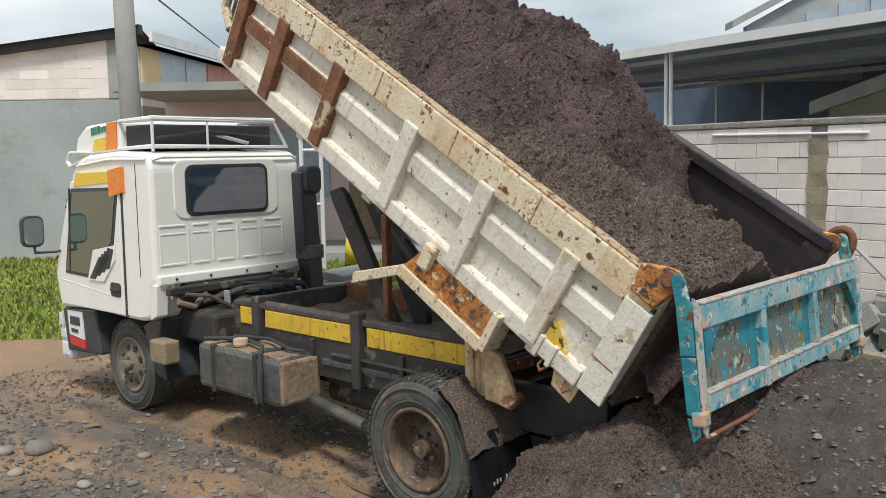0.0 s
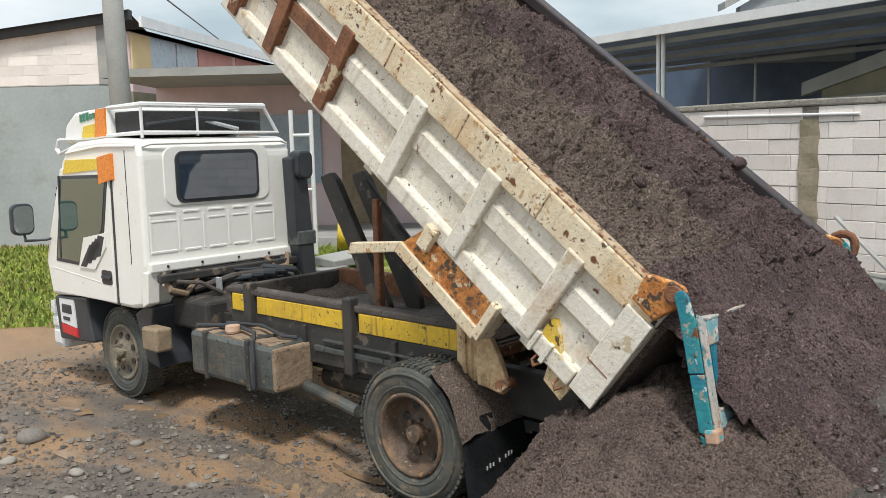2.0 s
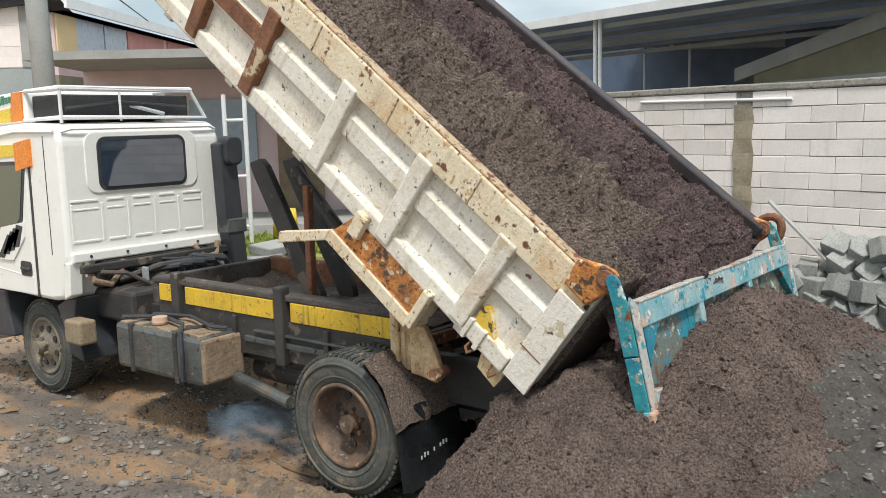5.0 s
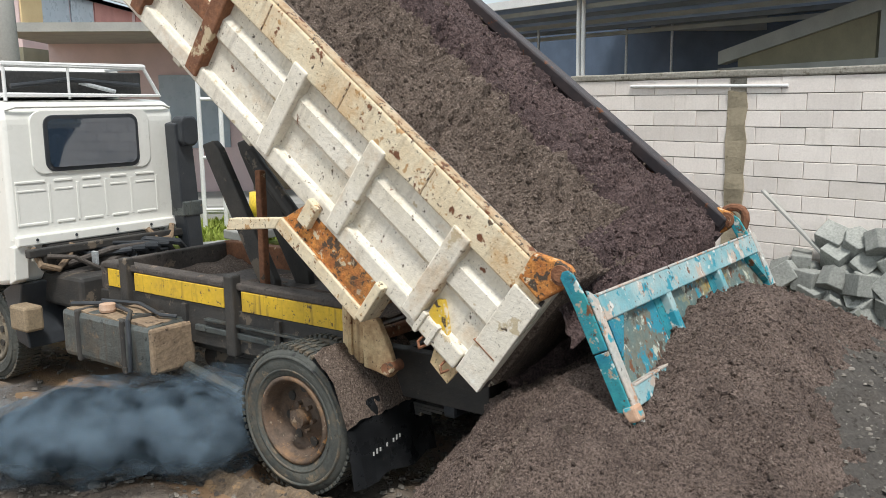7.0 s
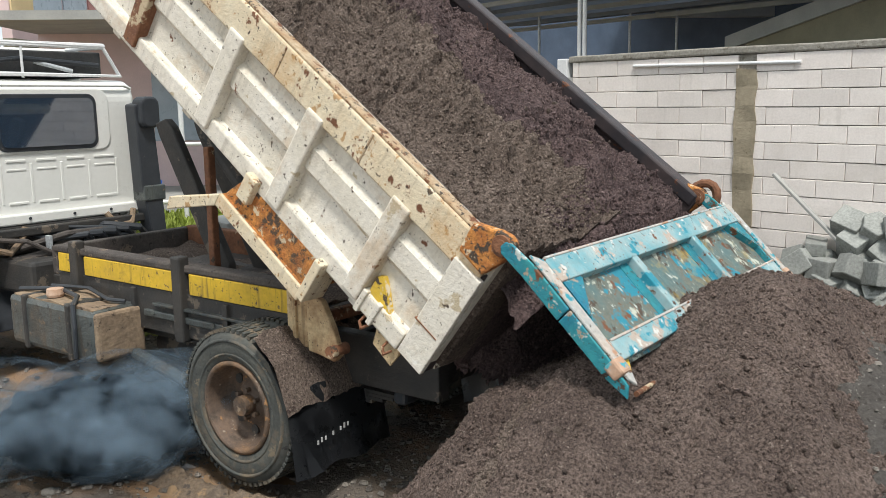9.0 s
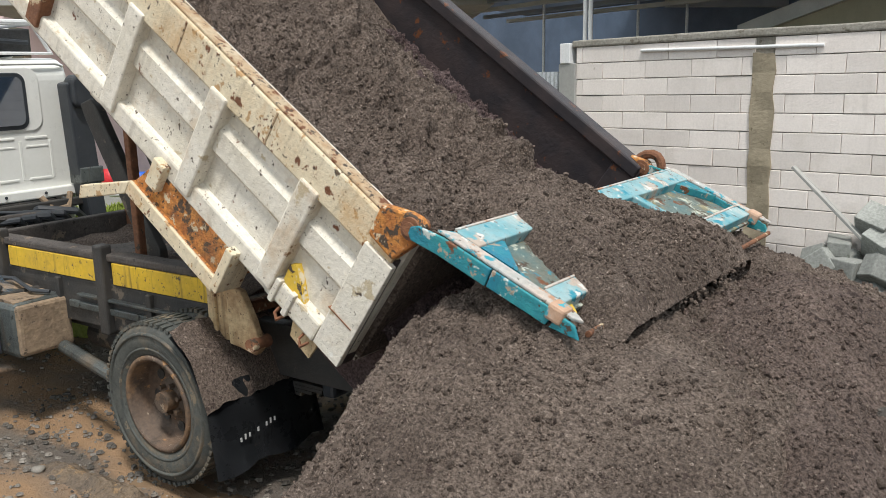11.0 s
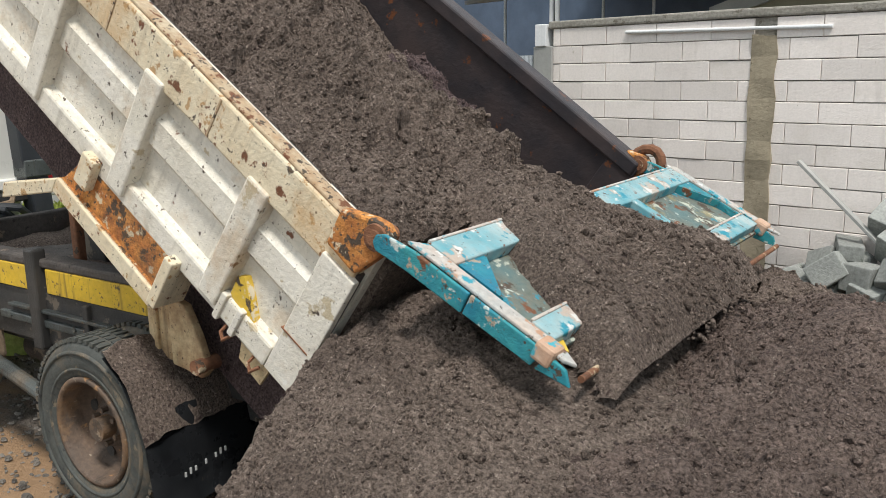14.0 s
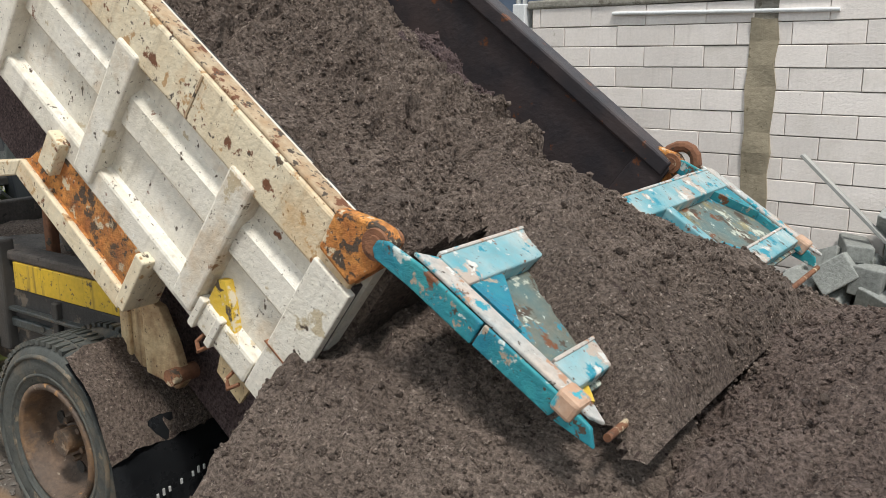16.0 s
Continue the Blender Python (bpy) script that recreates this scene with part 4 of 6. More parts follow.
def build_bed():
    global bed
    # floor and walls as one shell
    shell = bmesh.new()
    box(B0, B1, BY0 + 0.02, BY1 - 0.02, BLO, BLO + 0.06, 0.0, shell)
    box(B0, B1, BY1 - 0.06, BY1, BLO + 0.06, BHI - 0.05, 0.0, shell)
    box(B0, B0 + 0.05, BY0 + 0.09, BY1 - 0.06, BLO + 0.06, BHI + 0.12, 0.0, shell)
    bed = part("bed", shell, "inner", truck, "raised cream tipping bed with rusty ribs")
    part("side_plate", box(B0, B1, BY0 + 0.045, BY0 + 0.09, BLO + 0.06, BHI - 0.05, 0.0), "bed", bed, "chipped cream side plate")
    part("inner_plate", box(B0, B1, BY0 + 0.09, BY0 + 0.096, BLO + 0.06, BHI - 0.05, 0.0), "inner", bed)
    for a in (-2.02, -1.36, -0.72, -0.1):
        part("rail_seam", box(a - 0.004, a + 0.004, BY0 - 0.0085, BY0 + 0.03, BHI - 0.21, BHI - 0.058, 0.0), "edge", bed)
    # rails
    part("top_rail", box(B0, B1 - 0.02, BY0 - 0.005, BY0 + 0.05, BHI - 0.22, BHI - 0.05, 0.010), "bedtop", bed, "rust-edged cream top rail")
    part("rail_lip", box(B0, B1 - 0.03, BY0 + 0.004, BY0 + 0.066, BHI - 0.05, BHI - 0.036, 0.005), "edge", bed, "rusty rail lip")
    part("bottom_rail", box(B0, B1 - 0.15, BY0 + 0.0, BY0 + 0.09, BLO - 0.01, BLO + 0.09, 0.012), "bed", bed, "cream bottom rail")
    part("far_rail", box(B0, B1, BY1 - 0.09, BY1 + 0.02, BHI - 0.06, BHI + 0.02, 0.012), "inner", bed, "scraped dark far rail")
    # pressed swages between the ribs
    ribs = (-2.72, -2.28, -1.70, -1.02, -0.41, 0.187)
    edges = list(ribs) + [B1 - 0.10]
    for i, (a, b) in enumerate(zip(edges, edges[1:])):
        mt = "rust" if i == 0 else "bed"
        part("swage", prism([(BY0 + 0.05, 0.83), (BY0 + 0.015, 0.79), (BY0 + 0.015, 0.69), (BY0 + 0.05, 0.65)], -(b - 0.05), -(a + 0.05), 0.0, Matrix(((0, -1, 0, 0), (1, 0, 0, 0), (0, 0, 1, 0), (0, 0, 0, 1)))), "bed", bed, "pressed swage")
        part("foot_swage", prism([(BY0 + 0.05, 0.50), (BY0 + 0.02, 0.485), (BY0 + 0.02, 0.42), (BY0 + 0.05, 0.40)], -(b - 0.05), -(a + 0.05), 0.0, Matrix(((0, -1, 0, 0), (1, 0, 0, 0), (0, 0, 1, 0), (0, 0, 0, 1)))), "bed", bed)
    for i, a in enumerate(ribs):
        part("rib", prism([(a - 0.055, BHI - 0.19), (a + 0.055, BHI - 0.19), (a + 0.05, BLO + 0.02), (a - 0.05, BLO + 0.02)], BY0 - 0.018, BY0 + 0.06, 0.010), "rust" if i < 3 else "bed", bed, "rusty steel rib" if i < 3 else "cream steel rib")
    part("rust_band", box(-2.70, -1.76, BY0 + 0.005, BY0 + 0.05, 0.70, 0.80, 0.006), "rust", bed, "brown rust band")
    # rear post
    part("rear_post", prism([(B1 - 0.15, BHI - 0.18), (B1 + 0.005, BHI - 0.18), (B1 + 0.015, BLO + 0.02), (B1 - 0.135, BLO + 0.02)], BY0 - 0.020, BY0 + 0.010, 0.005), "bed", bed, "cream rear corner post")
    part("post_back", prism([(B1 - 0.05, BHI - 0.17), (B1 - 0.012, BHI - 0.17), (B1 - 0.002, BLO + 0.03), (B1 - 0.05, BLO + 0.03)], BY0 + 0.010, BY0 + 0.10, 0.0), "inner", bed, "dark inner flange of the corner post")
    part("post_seam", box(B1 - 0.148, B1 - 0.012, BY0 - 0.0225, BY0, BLO + 0.205, BLO + 0.210, 0.0), "rust", bed)
    part("rear_post", box(B1 - 0.15, B1 + 0.01, BY1 - 0.08, BY1 + 0.02, BLO - 0.06, BHI, 0.008), "inner", bed)
    part("rear_sill", box(B1 - 0.10, B1 + 0.01, BY0 + 0.1, BY1 - 0.08, BLO + 0.0, BLO + 0.055, 0.008), "bed", bed)
    part("yellow_patch", prism([(0.26, 0.47), (0.36, 0.455), (0.41, 0.48), (0.33, 0.56), (0.28, 0.60), (0.255, 0.58)], BY0 + 0.012, BY0 + 0.05), "flake", bed, "flaked yellow paint patch")
    for y in (BY0 - 0.03, BY1 - 0.06):
        ear = prism([(B1 - 0.15, BHI - 0.14), (B1 - 0.01, BHI - 0.15), (B1 + 0.03, BHI - 0.05), (B1 + 0.042, BHI + 0.005), (B1 + 0.03, BHI + 0.045), (B1 - 0.005, BHI + 0.058), (B1 - 0.05, BHI + 0.045), (B1 - 0.16, BHI - 0.01)], y, y + 0.05, 0.010)
        part("hinge_ear", ear, "orange", bed, "orange-rusted hinge ear")
        part("hinge_washer", lathe([(0.020, 0.0), (0.042, 0.0), (0.044, 0.008), (0.020, 0.010)], 24), "rust", bed).matrix_local = pose(B1 - 0.005, y - 0.010, BHI + 0.01)
        part("hinge_pin", rod((B1 - 0.005, y - 0.018, BHI + 0.01), (B1 - 0.005, y + 0.08, BHI + 0.01), 0.026, n=16), "rust", bed)
    hook = tube([(B1 - 0.06 + 0.075 - 0.075 * math.cos(k), BY1 - 0.02, BHI + 0.0 + 0.10 * math.sin(k)) for k in (0, 0.4, 0.8, 1.2, 1.6, 2.0, 2.4, 2.8, 3.3)], 0.024, 10)
    part("hook", hook, "rust", bed, "rusty lifting hook")
    for a in (0.24, 0.33):
        part("foot_lug", box(a, a + 0.028, BY0 - 0.012, BY0 + 0.03, BLO - 0.02, BLO + 0.10, 0.005), "bed", bed)
    for a in (-0.05, 0.30, 0.46):
        part("lower_hook", tube([(a, BY0 + 0.03, BLO - 0.005), (a + 0.004, BY0 - 0.004, BLO - 0.045), (a + 0.03, BY0 - 0.008, BLO - 0.06), (a + 0.045, BY0 + 0.01, BLO - 0.03)], 0.007, 6), "rust", bed)
    part("spill_plate", prism([(0.36, BLO + 0.02), (0.54, BLO + 0.02), (0.53, BLO - 0.11), (0.40, BLO - 0.10)], BY0 + 0.03, BY0 + 0.045, 0.003), "stand", bed, "rust-streaked cream spill plate")
    # wheel guard below the near side
    part("wheel_guard", box(-0.70, -0.02, BY0 - 0.03, BY0 - 0.005, 0.17, 0.245, 0.006), "bedtop", bed, "cream and rust wheel guard")
    part("guard_top", prism([(-0.70, 0.235), (-0.02, 0.235), (0.0, 0.40), (-0.62, 0.40)], BY0 + 0.0, BY0 + 0.03, 0.004), "orange", bed, "orange rust plate")
    part("guard_plate", box(-0.70, -0.02, BY0 - 0.02, BY0 + 0.42, 0.23, 0.245, 0.004), "orange", bed)
    part("guard_end", box(-0.03, 0.02, BY0 - 0.045, BY0 + 0.1, 0.20, 0.43, 0.006), "bedtop", bed)
    part("guard_end", box(-0.60, -0.52, BY0 - 0.04, BY0 + 0.08, 0.32, 0.46, 0.006), "bedtop", bed)
    part("guard_arm", prism([(-0.70, 0.24), (-0.70, 0.165), (-0.98, -0.10), (-1.0, -0.03)], BY0 - 0.03, BY0 + 0.03, 0.006), "bedtop", bed, "cream guard arm")
    for y in (0.62, 1.32):
        part("long_member", box(B0 + 0.05, B1 - 0.05, y, y + 0.08, BLO - 0.16, BLO, 0.006), "bed", bed)
    for a in (-2.6, -1.9, -1.2, -0.5, 0.2):
        part("cross_bearer", box(a - 0.04, a + 0.04, BY0 + 0.06, BY1 - 0.06, BLO - 0.07, BLO, 0.006), "bed", bed)
    # head guard frame at the front
    part("head_guard", tube([(B0 - 0.05, 0.12, BLO + 0.2), (B0 - 0.16, 0.12, BLO + 0.3), (B0 - 0.16, 0.12, BHI + 0.2), (B0 - 0.16, 1.9, BHI + 0.2)], 0.03), "bedtop", bed, "cream head guard frame")
    part("head_guard_post", tube([(B0, 0.12, BLO + 0.42), (B0 - 0.16, 0.12, BLO + 0.46)], 0.025), "bedtop", bed)


GATE_W = 2.04
ACROSS = Matrix(((0, -1, 0, 0), (1, 0, 0, 0), (0, 0, 1, 0), (0, 0, 0, 1)))


def build_gate():
    """The tailgate hangs from its pin at the origin: x outwards, z up."""
    global gate
    gate = part("tailgate", box(0.0, 0.016, 0.05, GATE_W - 0.06, -0.62, -0.11, 0.003), "grimy", truck, "hanging turquoise tailgate with worn paint")
    for y in (-0.012, GATE_W - 0.06):
        # each post is an angle: a side plate in lengths of old and new paint, and a worn outer face
        part("gate_post", prism([(-0.034, 0.03), (-0.015, 0.052), (0.012, 0.050), (0.030, 0.02), (0.046, -0.10), (0.046, -0.33), (-0.022, -0.33), (-0.024, -0.10)], y, y + 0.014, 0.005), "blue", gate, "chipped turquoise gate post")
        part("gate_post", prism([(-0.020, -0.335), (0.046, -0.335), (0.047, -0.62), (-0.016, -0.60)], y + 0.002, y + 0.014, 0.004), "blue", gate, "chipped turquoise gate post")
        part("post_foot", prism([(-0.014, -0.615), (0.045, -0.635), (0.040, -0.70), (0.004, -0.735)], y, y + 0.014, 0.004), "blue", gate)
        part("post_face", prism([(y + 0.012, -0.06), (y + 0.070, -0.10), (y + 0.066, -0.60), (y + 0.060, -0.66), (y + 0.034, -0.715), (y + 0.012, -0.68)], -0.058, -0.046, 0.004, ACROSS), "primer", gate, "worn bare face of the gate post")
        part("post_bracket", box(0.01, 0.070, y - 0.010, y + 0.058, -0.655, -0.585, 0.012), "pink", gate, "bent rusty bracket")
    part("gate_top_rail", box(0.0, 0.060, 0.06, GATE_W - 0.06, -0.215, -0.095, 0.006), "pale", gate, "worn pale turquoise top rail")
    part("rail_edge", box(0.002, 0.064, 0.065, GATE_W - 0.065, -0.100, -0.088, 0.003), "primer", gate, "bare rusty upper edge")
    part("gate_mid_rail", box(0.012, 0.056, 0.065, GATE_W - 0.065, -0.605, -0.515, 0.006), "pale", gate, "turquoise lower rail")
    part("rail_edge", box(0.012, 0.060, 0.07, GATE_W - 0.07, -0.520, -0.508, 0.003), "primer", gate)
    for y in (0.66, 1.32):
        part("gate_stiffener", box(0.012, 0.058, y, y + 0.052, -0.612, -0.20, 0.005), "pale", gate, "turquoise stiffener")
        part("stiffener_flange", box(0.012, 0.020, y - 0.07, y + 0.002, -0.512, -0.215, 0.002), "blue", gate, "dark turquoise flange")
    for y, sg in ((0.075, 1), (GATE_W - 0.065, -1)):
        part("gate_brace", prism([(y, -0.21), (y + sg * 0.15, -0.21), (y, -0.40)], -0.052, -0.018, 0.0, ACROSS), "blue", gate, "dark blue corner brace")
    part("yellow_flake", prism([(0.075, -0.60), (0.135, -0.603), (0.12, -0.625), (0.10, -0.65), (0.08, -0.635)], -0.030, -0.012, 0.0, ACROSS), "flake", gate, "flaked yellow gusset")
    part("gate_foot", rod((0.012, 0.05, -0.735), (0.012, GATE_W - 0.06, -0.735), 0.011), "rust", gate, "thin rusty bar across the foot of the gate")
    # the gate is 0.68 m high in all
    for piece in (gate, *gate.children):
        piece.data.transform(Matrix.Diagonal((1, 1, 0.92, 1)))


cab()
engine_bay()
chassis()
WHEELS = []
for args in (("rear_wheel", 0.05, -0.02, 0.40, 0.40, 0.22, 0.235, 0.15, "rim"), ("rear_wheel", 0.05, 0.24, 0.40, 0.40, 0.22, 0.235, 0.10, "rim"), ("rear_wheel", 0.05, 1.44, 0.40, 0.40, 0.22, 0.235, 0.10, "rim"), ("rear_wheel", 0.05, 1.70, 0.40, 0.40, 0.22, 0.235, 0.12, "rim"),
             ("front_wheel", -3.35, 0.10, 0.355, 0.37, 0.22, 0.225, 0.04, "rimpale"), ("front_wheel", -3.35, 1.20, 0.355, 0.37, 0.22, 0.225, 0.10, "rimpale")):
    WHEELS.append((wheel(*args), args[1:5]))
build_bed()
build_gate()


# ---- sand ----
def heap_x(x):
    """Section of the heap behind the truck."""
    pts = ((-0.2, -0.3), (0.35, -0.02), (0.75, 0.45), (1.0, 0.72), (1.45, 0.93), (1.75, 0.90), (2.15, 0.84), (2.55, 0.60), (3.3, 0.12), (4.2, -0.35))
    for (a, p), (b, q) in zip(pts, pts[1:]):
        if x <= b:
            t = max((x - a) / (b - a), 0.0)
            return p + (q - p) * (0.5 * t + 0.5 * t * t * (3 - 2 * t))
    return pts[-1][1]


def heap_z(x, y, k=1.0):
    z = heap_x(x) - 0.48 * max(0.16 - y, 0.0) - 0.14 * max(-0.1 - y, 0.0) - 0.62 * max(y - 1.95, 0.0)
    z += 0.23 * math.exp(-((x - 1.85) / 0.46) ** 2 - ((y - 1.1) / 0.7) ** 2)
    return z + lumps(x, y, k)


def sand_thing(name, me, material, label, base=None):
    ob = sheet(name, me, material, False)
    tagged(ob, label, "sand")
    return ob


def trimmed(me, f):
    """Leave out the faces whose corners all lie below f."""
    bm = bmesh.new()
    bm.from_mesh(me)
    bmesh.ops.delete(bm, geom=[v for v in bm.verts if v.co.z < f(v.co.x, v.co.y)], context="VERTS")
    bm.to_mesh(me)
    bm.free()
    return me


def spill_x(x):
    """Section of the sand that follows the moving truck."""
    pts = ((-0.2, -0.4), (0.40, -0.12), (0.76, 0.34), (0.97, 0.78), (1.22, 1.14), (1.5, 1.19), (1.85, 1.13), (2.45, 0.92), (3.2, 0.15), (4.2, -0.4))
    for (a, p), (b, q) in zip(pts, pts[1:]):
        if x <= b:
            return p + (q - p) * max((x - a) / (b - a), 0.0)
    return pts[-1][1]


def spill_z(x, y):
    return spill_x(x) - 0.48 * max(0.12 - y, 0.0) - 0.14 * max(-0.1 - y, 0.0) - 0.62 * max(y - 1.95, 0.0) + lumps(x, y, 1.0 - 0.92 * smoothstep(1.3, 0.8, math.hypot((x - 2.12) / 0.17, (y + 0.05) / 0.32)), 31)


low = lambda x, y: bank(x, y) - 0.12
pile = sand_thing("tipped_sand", trimmed(field(0.0, 3.6, -1.6, 3.2, 0.0115, heap_z), low), "sand_pile", "pile of dark volcanic sand tipped on the ground")
spill = sand_thing("sand_spill", trimmed(field(0.0, 3.0, -1.6, 2.6, 0.0115, spill_z), low), "sand", "dark sand spilling from the bed onto the pile")


def gravel_z(x, y):
    return 0.98 - 0.36 * math.hypot(x - 1.98, (y - 1.2) * 0.75) - 0.22 * math.exp(-((x - 1.95) / 0.22) ** 2 - ((y - 0.05) / 0.3) ** 2) + 0.04 * fbm(x, y, 2.0, 9) + lumps(x, y, 0.9, 9)


gravel_heap = sheet("gravel_mound", trimmed(field(1.55, 4.3, -0.9, 4.1, 0.025, gravel_z), low), "gravel")
tagged(gravel_heap, "heap of grey gravel beside the tipped sand", "gravel")


def load_top(a, y, scraped=0.0):
    hump = math.sin(math.pi * min(max((y - 0.14) / 1.83, 0), 1))
    return 1.085 + 0.15 * hump + lumps(a, y, 1.45 - 1.2 * smoothstep(1.25, 1.6, y) * smoothstep(-2.2, -1.2, a) * scraped, 2)


def load_main(a, y):
    carve = 0.46 * smoothstep(0.75, 1.95, y) * smoothstep(-2.6, 0.2, a)
    return load_top(a, y, 1.0) - carve


def load_far(a, y):
    t = smoothstep(0.35, 0.95, y) * smoothstep(-2.1, -1.5, a)
    return load_main(a, y) - 0.12 + t * (load_top(a, y) + 0.02 - load_main(a, y) + 0.12)


load = sand_thing("sand_load", field(-2.80, 0.70, 0.126, 1.975, 0.0125, load_main, 0.47), "sand", "dark sand filling the raised bed")
slide = sand_thing("sand_slide", field(-2.15, 0.70, 0.30, 1.97, 0.0125, load_far, 0.46), "sand_damp", "damp sand sliding down the bed")


def lip_z(a, y):
    w = smoothstep(0.16, 0.45, y) * smoothstep(1.95, 1.7, y)
    return load_top(a, y) - 0.10 * smoothstep(0.62, 0.86, a) - 0.16 * (1 - w) - 0.12 * smoothstep(0.25, 0.1, abs(y - 1.45)) * smoothstep(0.7, 0.86, a)


lip = sand_thing("sand_lip", field(0.50, 0.86, 0.16, 1.95, 0.0125, lip_z), "sand_damp", "sand hanging over the top of the tailgate")


def mound_z(a, y):
    r = ((a + 1.2) / 1.3) ** 2 + ((y - 1.15) / 0.95) ** 2
    return 0.98 + 0.58 * max(1 - r, -0.6) + lumps(a, y, 1.2, 6) + 0.03 * math.sin(13 * a)


mound = sand_thing("sand_mound", trimmed(field(-2.6, 0.0, 0.15, 1.95, 0.0125, mound_z), lambda a, y: 0.85), "sand_damp", "high mound of sand slipping down the bed")


def flow_z(x, y):
    """Sand pouring over the tailgate, from the lip of the bed down to the pile."""
    w = smoothstep(0.06, 0.18, y) * smoothstep(2.02, 1.8, y)
    return 1.32 - 0.95 * max(x - 1.25, 0) - 0.25 * max(1.25 - x, 0) - 0.30 * (1 - w) + lumps(x, y, 1.3, 11)


flow = sand_thing("sand_flow", trimmed(field(0.95, 2.15, 0.08, 2.02, 0.0125, flow_z, None), lambda x, y: 0.35), "sand_damp", "sand pouring over the tailgate")


def crust_z(s, y):
    w = smoothstep(0.36 - 0.45 * s, 0.60 - 0.55 * s, y) * smoothstep(1.14 + 0.55 * s, 0.92 + 0.52 * s, y)
    return 0.035 + 0.075 * w * smoothstep(-0.30, 0.05, s) * smoothstep(0.80, 0.66, s) + 0.7 * lumps(s, y, 1.0 - 0.8 * smoothstep(0.6, 0.8, s), 14) - 0.16 * (1 - w)


crust = sand_thing("sand_crust", trimmed(field(-0.25, 0.775, 0.10, 1.96, 0.0125, crust_z), lambda s, y: -0.07), "sand", "layer of sand lying on the lifted tailgate")

CLODS = []
for i in range(5):
    cb = bmesh.new()
    bmesh.ops.create_icosphere(cb, subdivisions=2, radius=1)
    for v in cb.verts:
        v.co *= 1 + 0.4 * noise.noise(v.co * 1.2 + Vector((i * 3.7, 0, 1)))
    cme = bpy.data.meshes.new("clod")
    cb.to_mesh(cme)
    cb.free()
    cme.materials.append(M["sand"])
    CLODS.append(cme)


def strew(ob, f, x0, x1, y0, y1, count, least=-9.0):
    """Clods lying on a body of sand, as parts of it."""
    rc = random.Random(len(ob.name) + count)
    for i in range(count):
        x, y = rc.uniform(x0, x1), rc.uniform(y0, y1)
        if f(x, y) < least:
            continue
        c = new("clod", CLODS[i % 5])
        c.parent = ob
        r = min(0.007 + rc.expovariate(240), 0.020)
        c.matrix_local = pose(x, y, f(x, y) + 0.25 * r, rc.uniform(0, 90), rc.uniform(0, 90), rc.uniform(0, 180)) @ Matrix.Diagonal((r, r * rc.uniform(0.7, 1.2), r * rc.uniform(0.6, 0.9), 1))


strew(pile, heap_z, 0.4, 3.4, -1.3, 2.4, 190, 0.05)
strew(spill, spill_z, 0.4, 2.6, -1.3, 2.2, 190, 0.05)
strew(load, load_main, -2.5, 0.6, 0.2, 1.9, 130)
strew(slide, load_far, -1.5, 0.6, 0.9, 1.9, 60)
strew(crust, crust_z, -0.1, 0.75, 0.3, 1.5, 40, 0.05)
strew(flow, flow_z, 1.2, 2.1, 0.3, 1.8, 50)

def island(name, like, lo, hi):
    """The same material with its brightness varied from clod to clod."""
    m = M[like].copy()
    m.name = name
    n, l = m.node_tree.nodes, m.node_tree.links
    sh = n["Principled BSDF"]
    col = sh.inputs["Base Color"].links[0].from_socket
    ge, h, q = n.new("ShaderNodeNewGeometry"), n.new("ShaderNodeHueSaturation"), n.new("ShaderNodeMapRange")
    q.inputs["To Min"].default_value, q.inputs["To Max"].default_value = lo, hi
    l.new(ge.outputs["Random Per Island"], q.inputs["Value"])
    l.new(q.outputs[0], h.inputs["Value"])
    l.new(col, h.inputs["Color"])
    l.new(h.outputs[0], sh.inputs["Base Color"])
    return m


M["clod"] = island("sand_clods", "sand", 0.65, 1.35)
M["clod_pile"] = island("pile_clods", "sand_pile", 0.65, 1.35)
M["clod_damp"] = island("damp_clods", "sand_damp", 0.65, 1.4)
UNIT = bmesh.new()
bmesh.ops.create_icosphere(UNIT, subdivisions=1, radius=1)
UNIT_V = np.array([v.co[:] for v in UNIT.verts])
UNIT_F = np.array([[v.index for v in f.verts] for f in UNIT.faces])
UNIT.free()


def grit(ob, f, x0, x1, y0, y1, count, material, least=-9.0):
    """Countless small clods lying on a body of sand, joined."""
    rng = np.random.default_rng(count)
    vs, fs, k = [], [], 0
    for i in range(count):
        x, y = rng.uniform(x0, x1), rng.uniform(y0, y1)
        if noise.noise(Vector((x * 3.1, y * 3.1, count))) < -0.12 and rng.random() < 0.75:
            continue
        z = f(x, y)
        if z < least:
            continue
        s = min(0.0040 + rng.exponential(0.0028), 0.017)
        q, _ = np.linalg.qr(rng.normal(size=(3, 3)))
        v = UNIT_V * rng.uniform(0.7, 1.25, (12, 1)) * s * np.array((1.0, 0.85, 0.7))
        vs.append(v @ q + (x, y, z + 0.25 * s))
        fs.append(UNIT_F + 12 * k)
        k += 1
    me = bpy.data.meshes.new("grit")
    me.from_pydata(np.concatenate(vs).tolist(), [], np.concatenate(fs).tolist())
    me.materials.append(M[material])
    g = new("grit", me)
    g.parent = ob
    tagged(g, "fine crumbs of loose sand", kind="stuff")


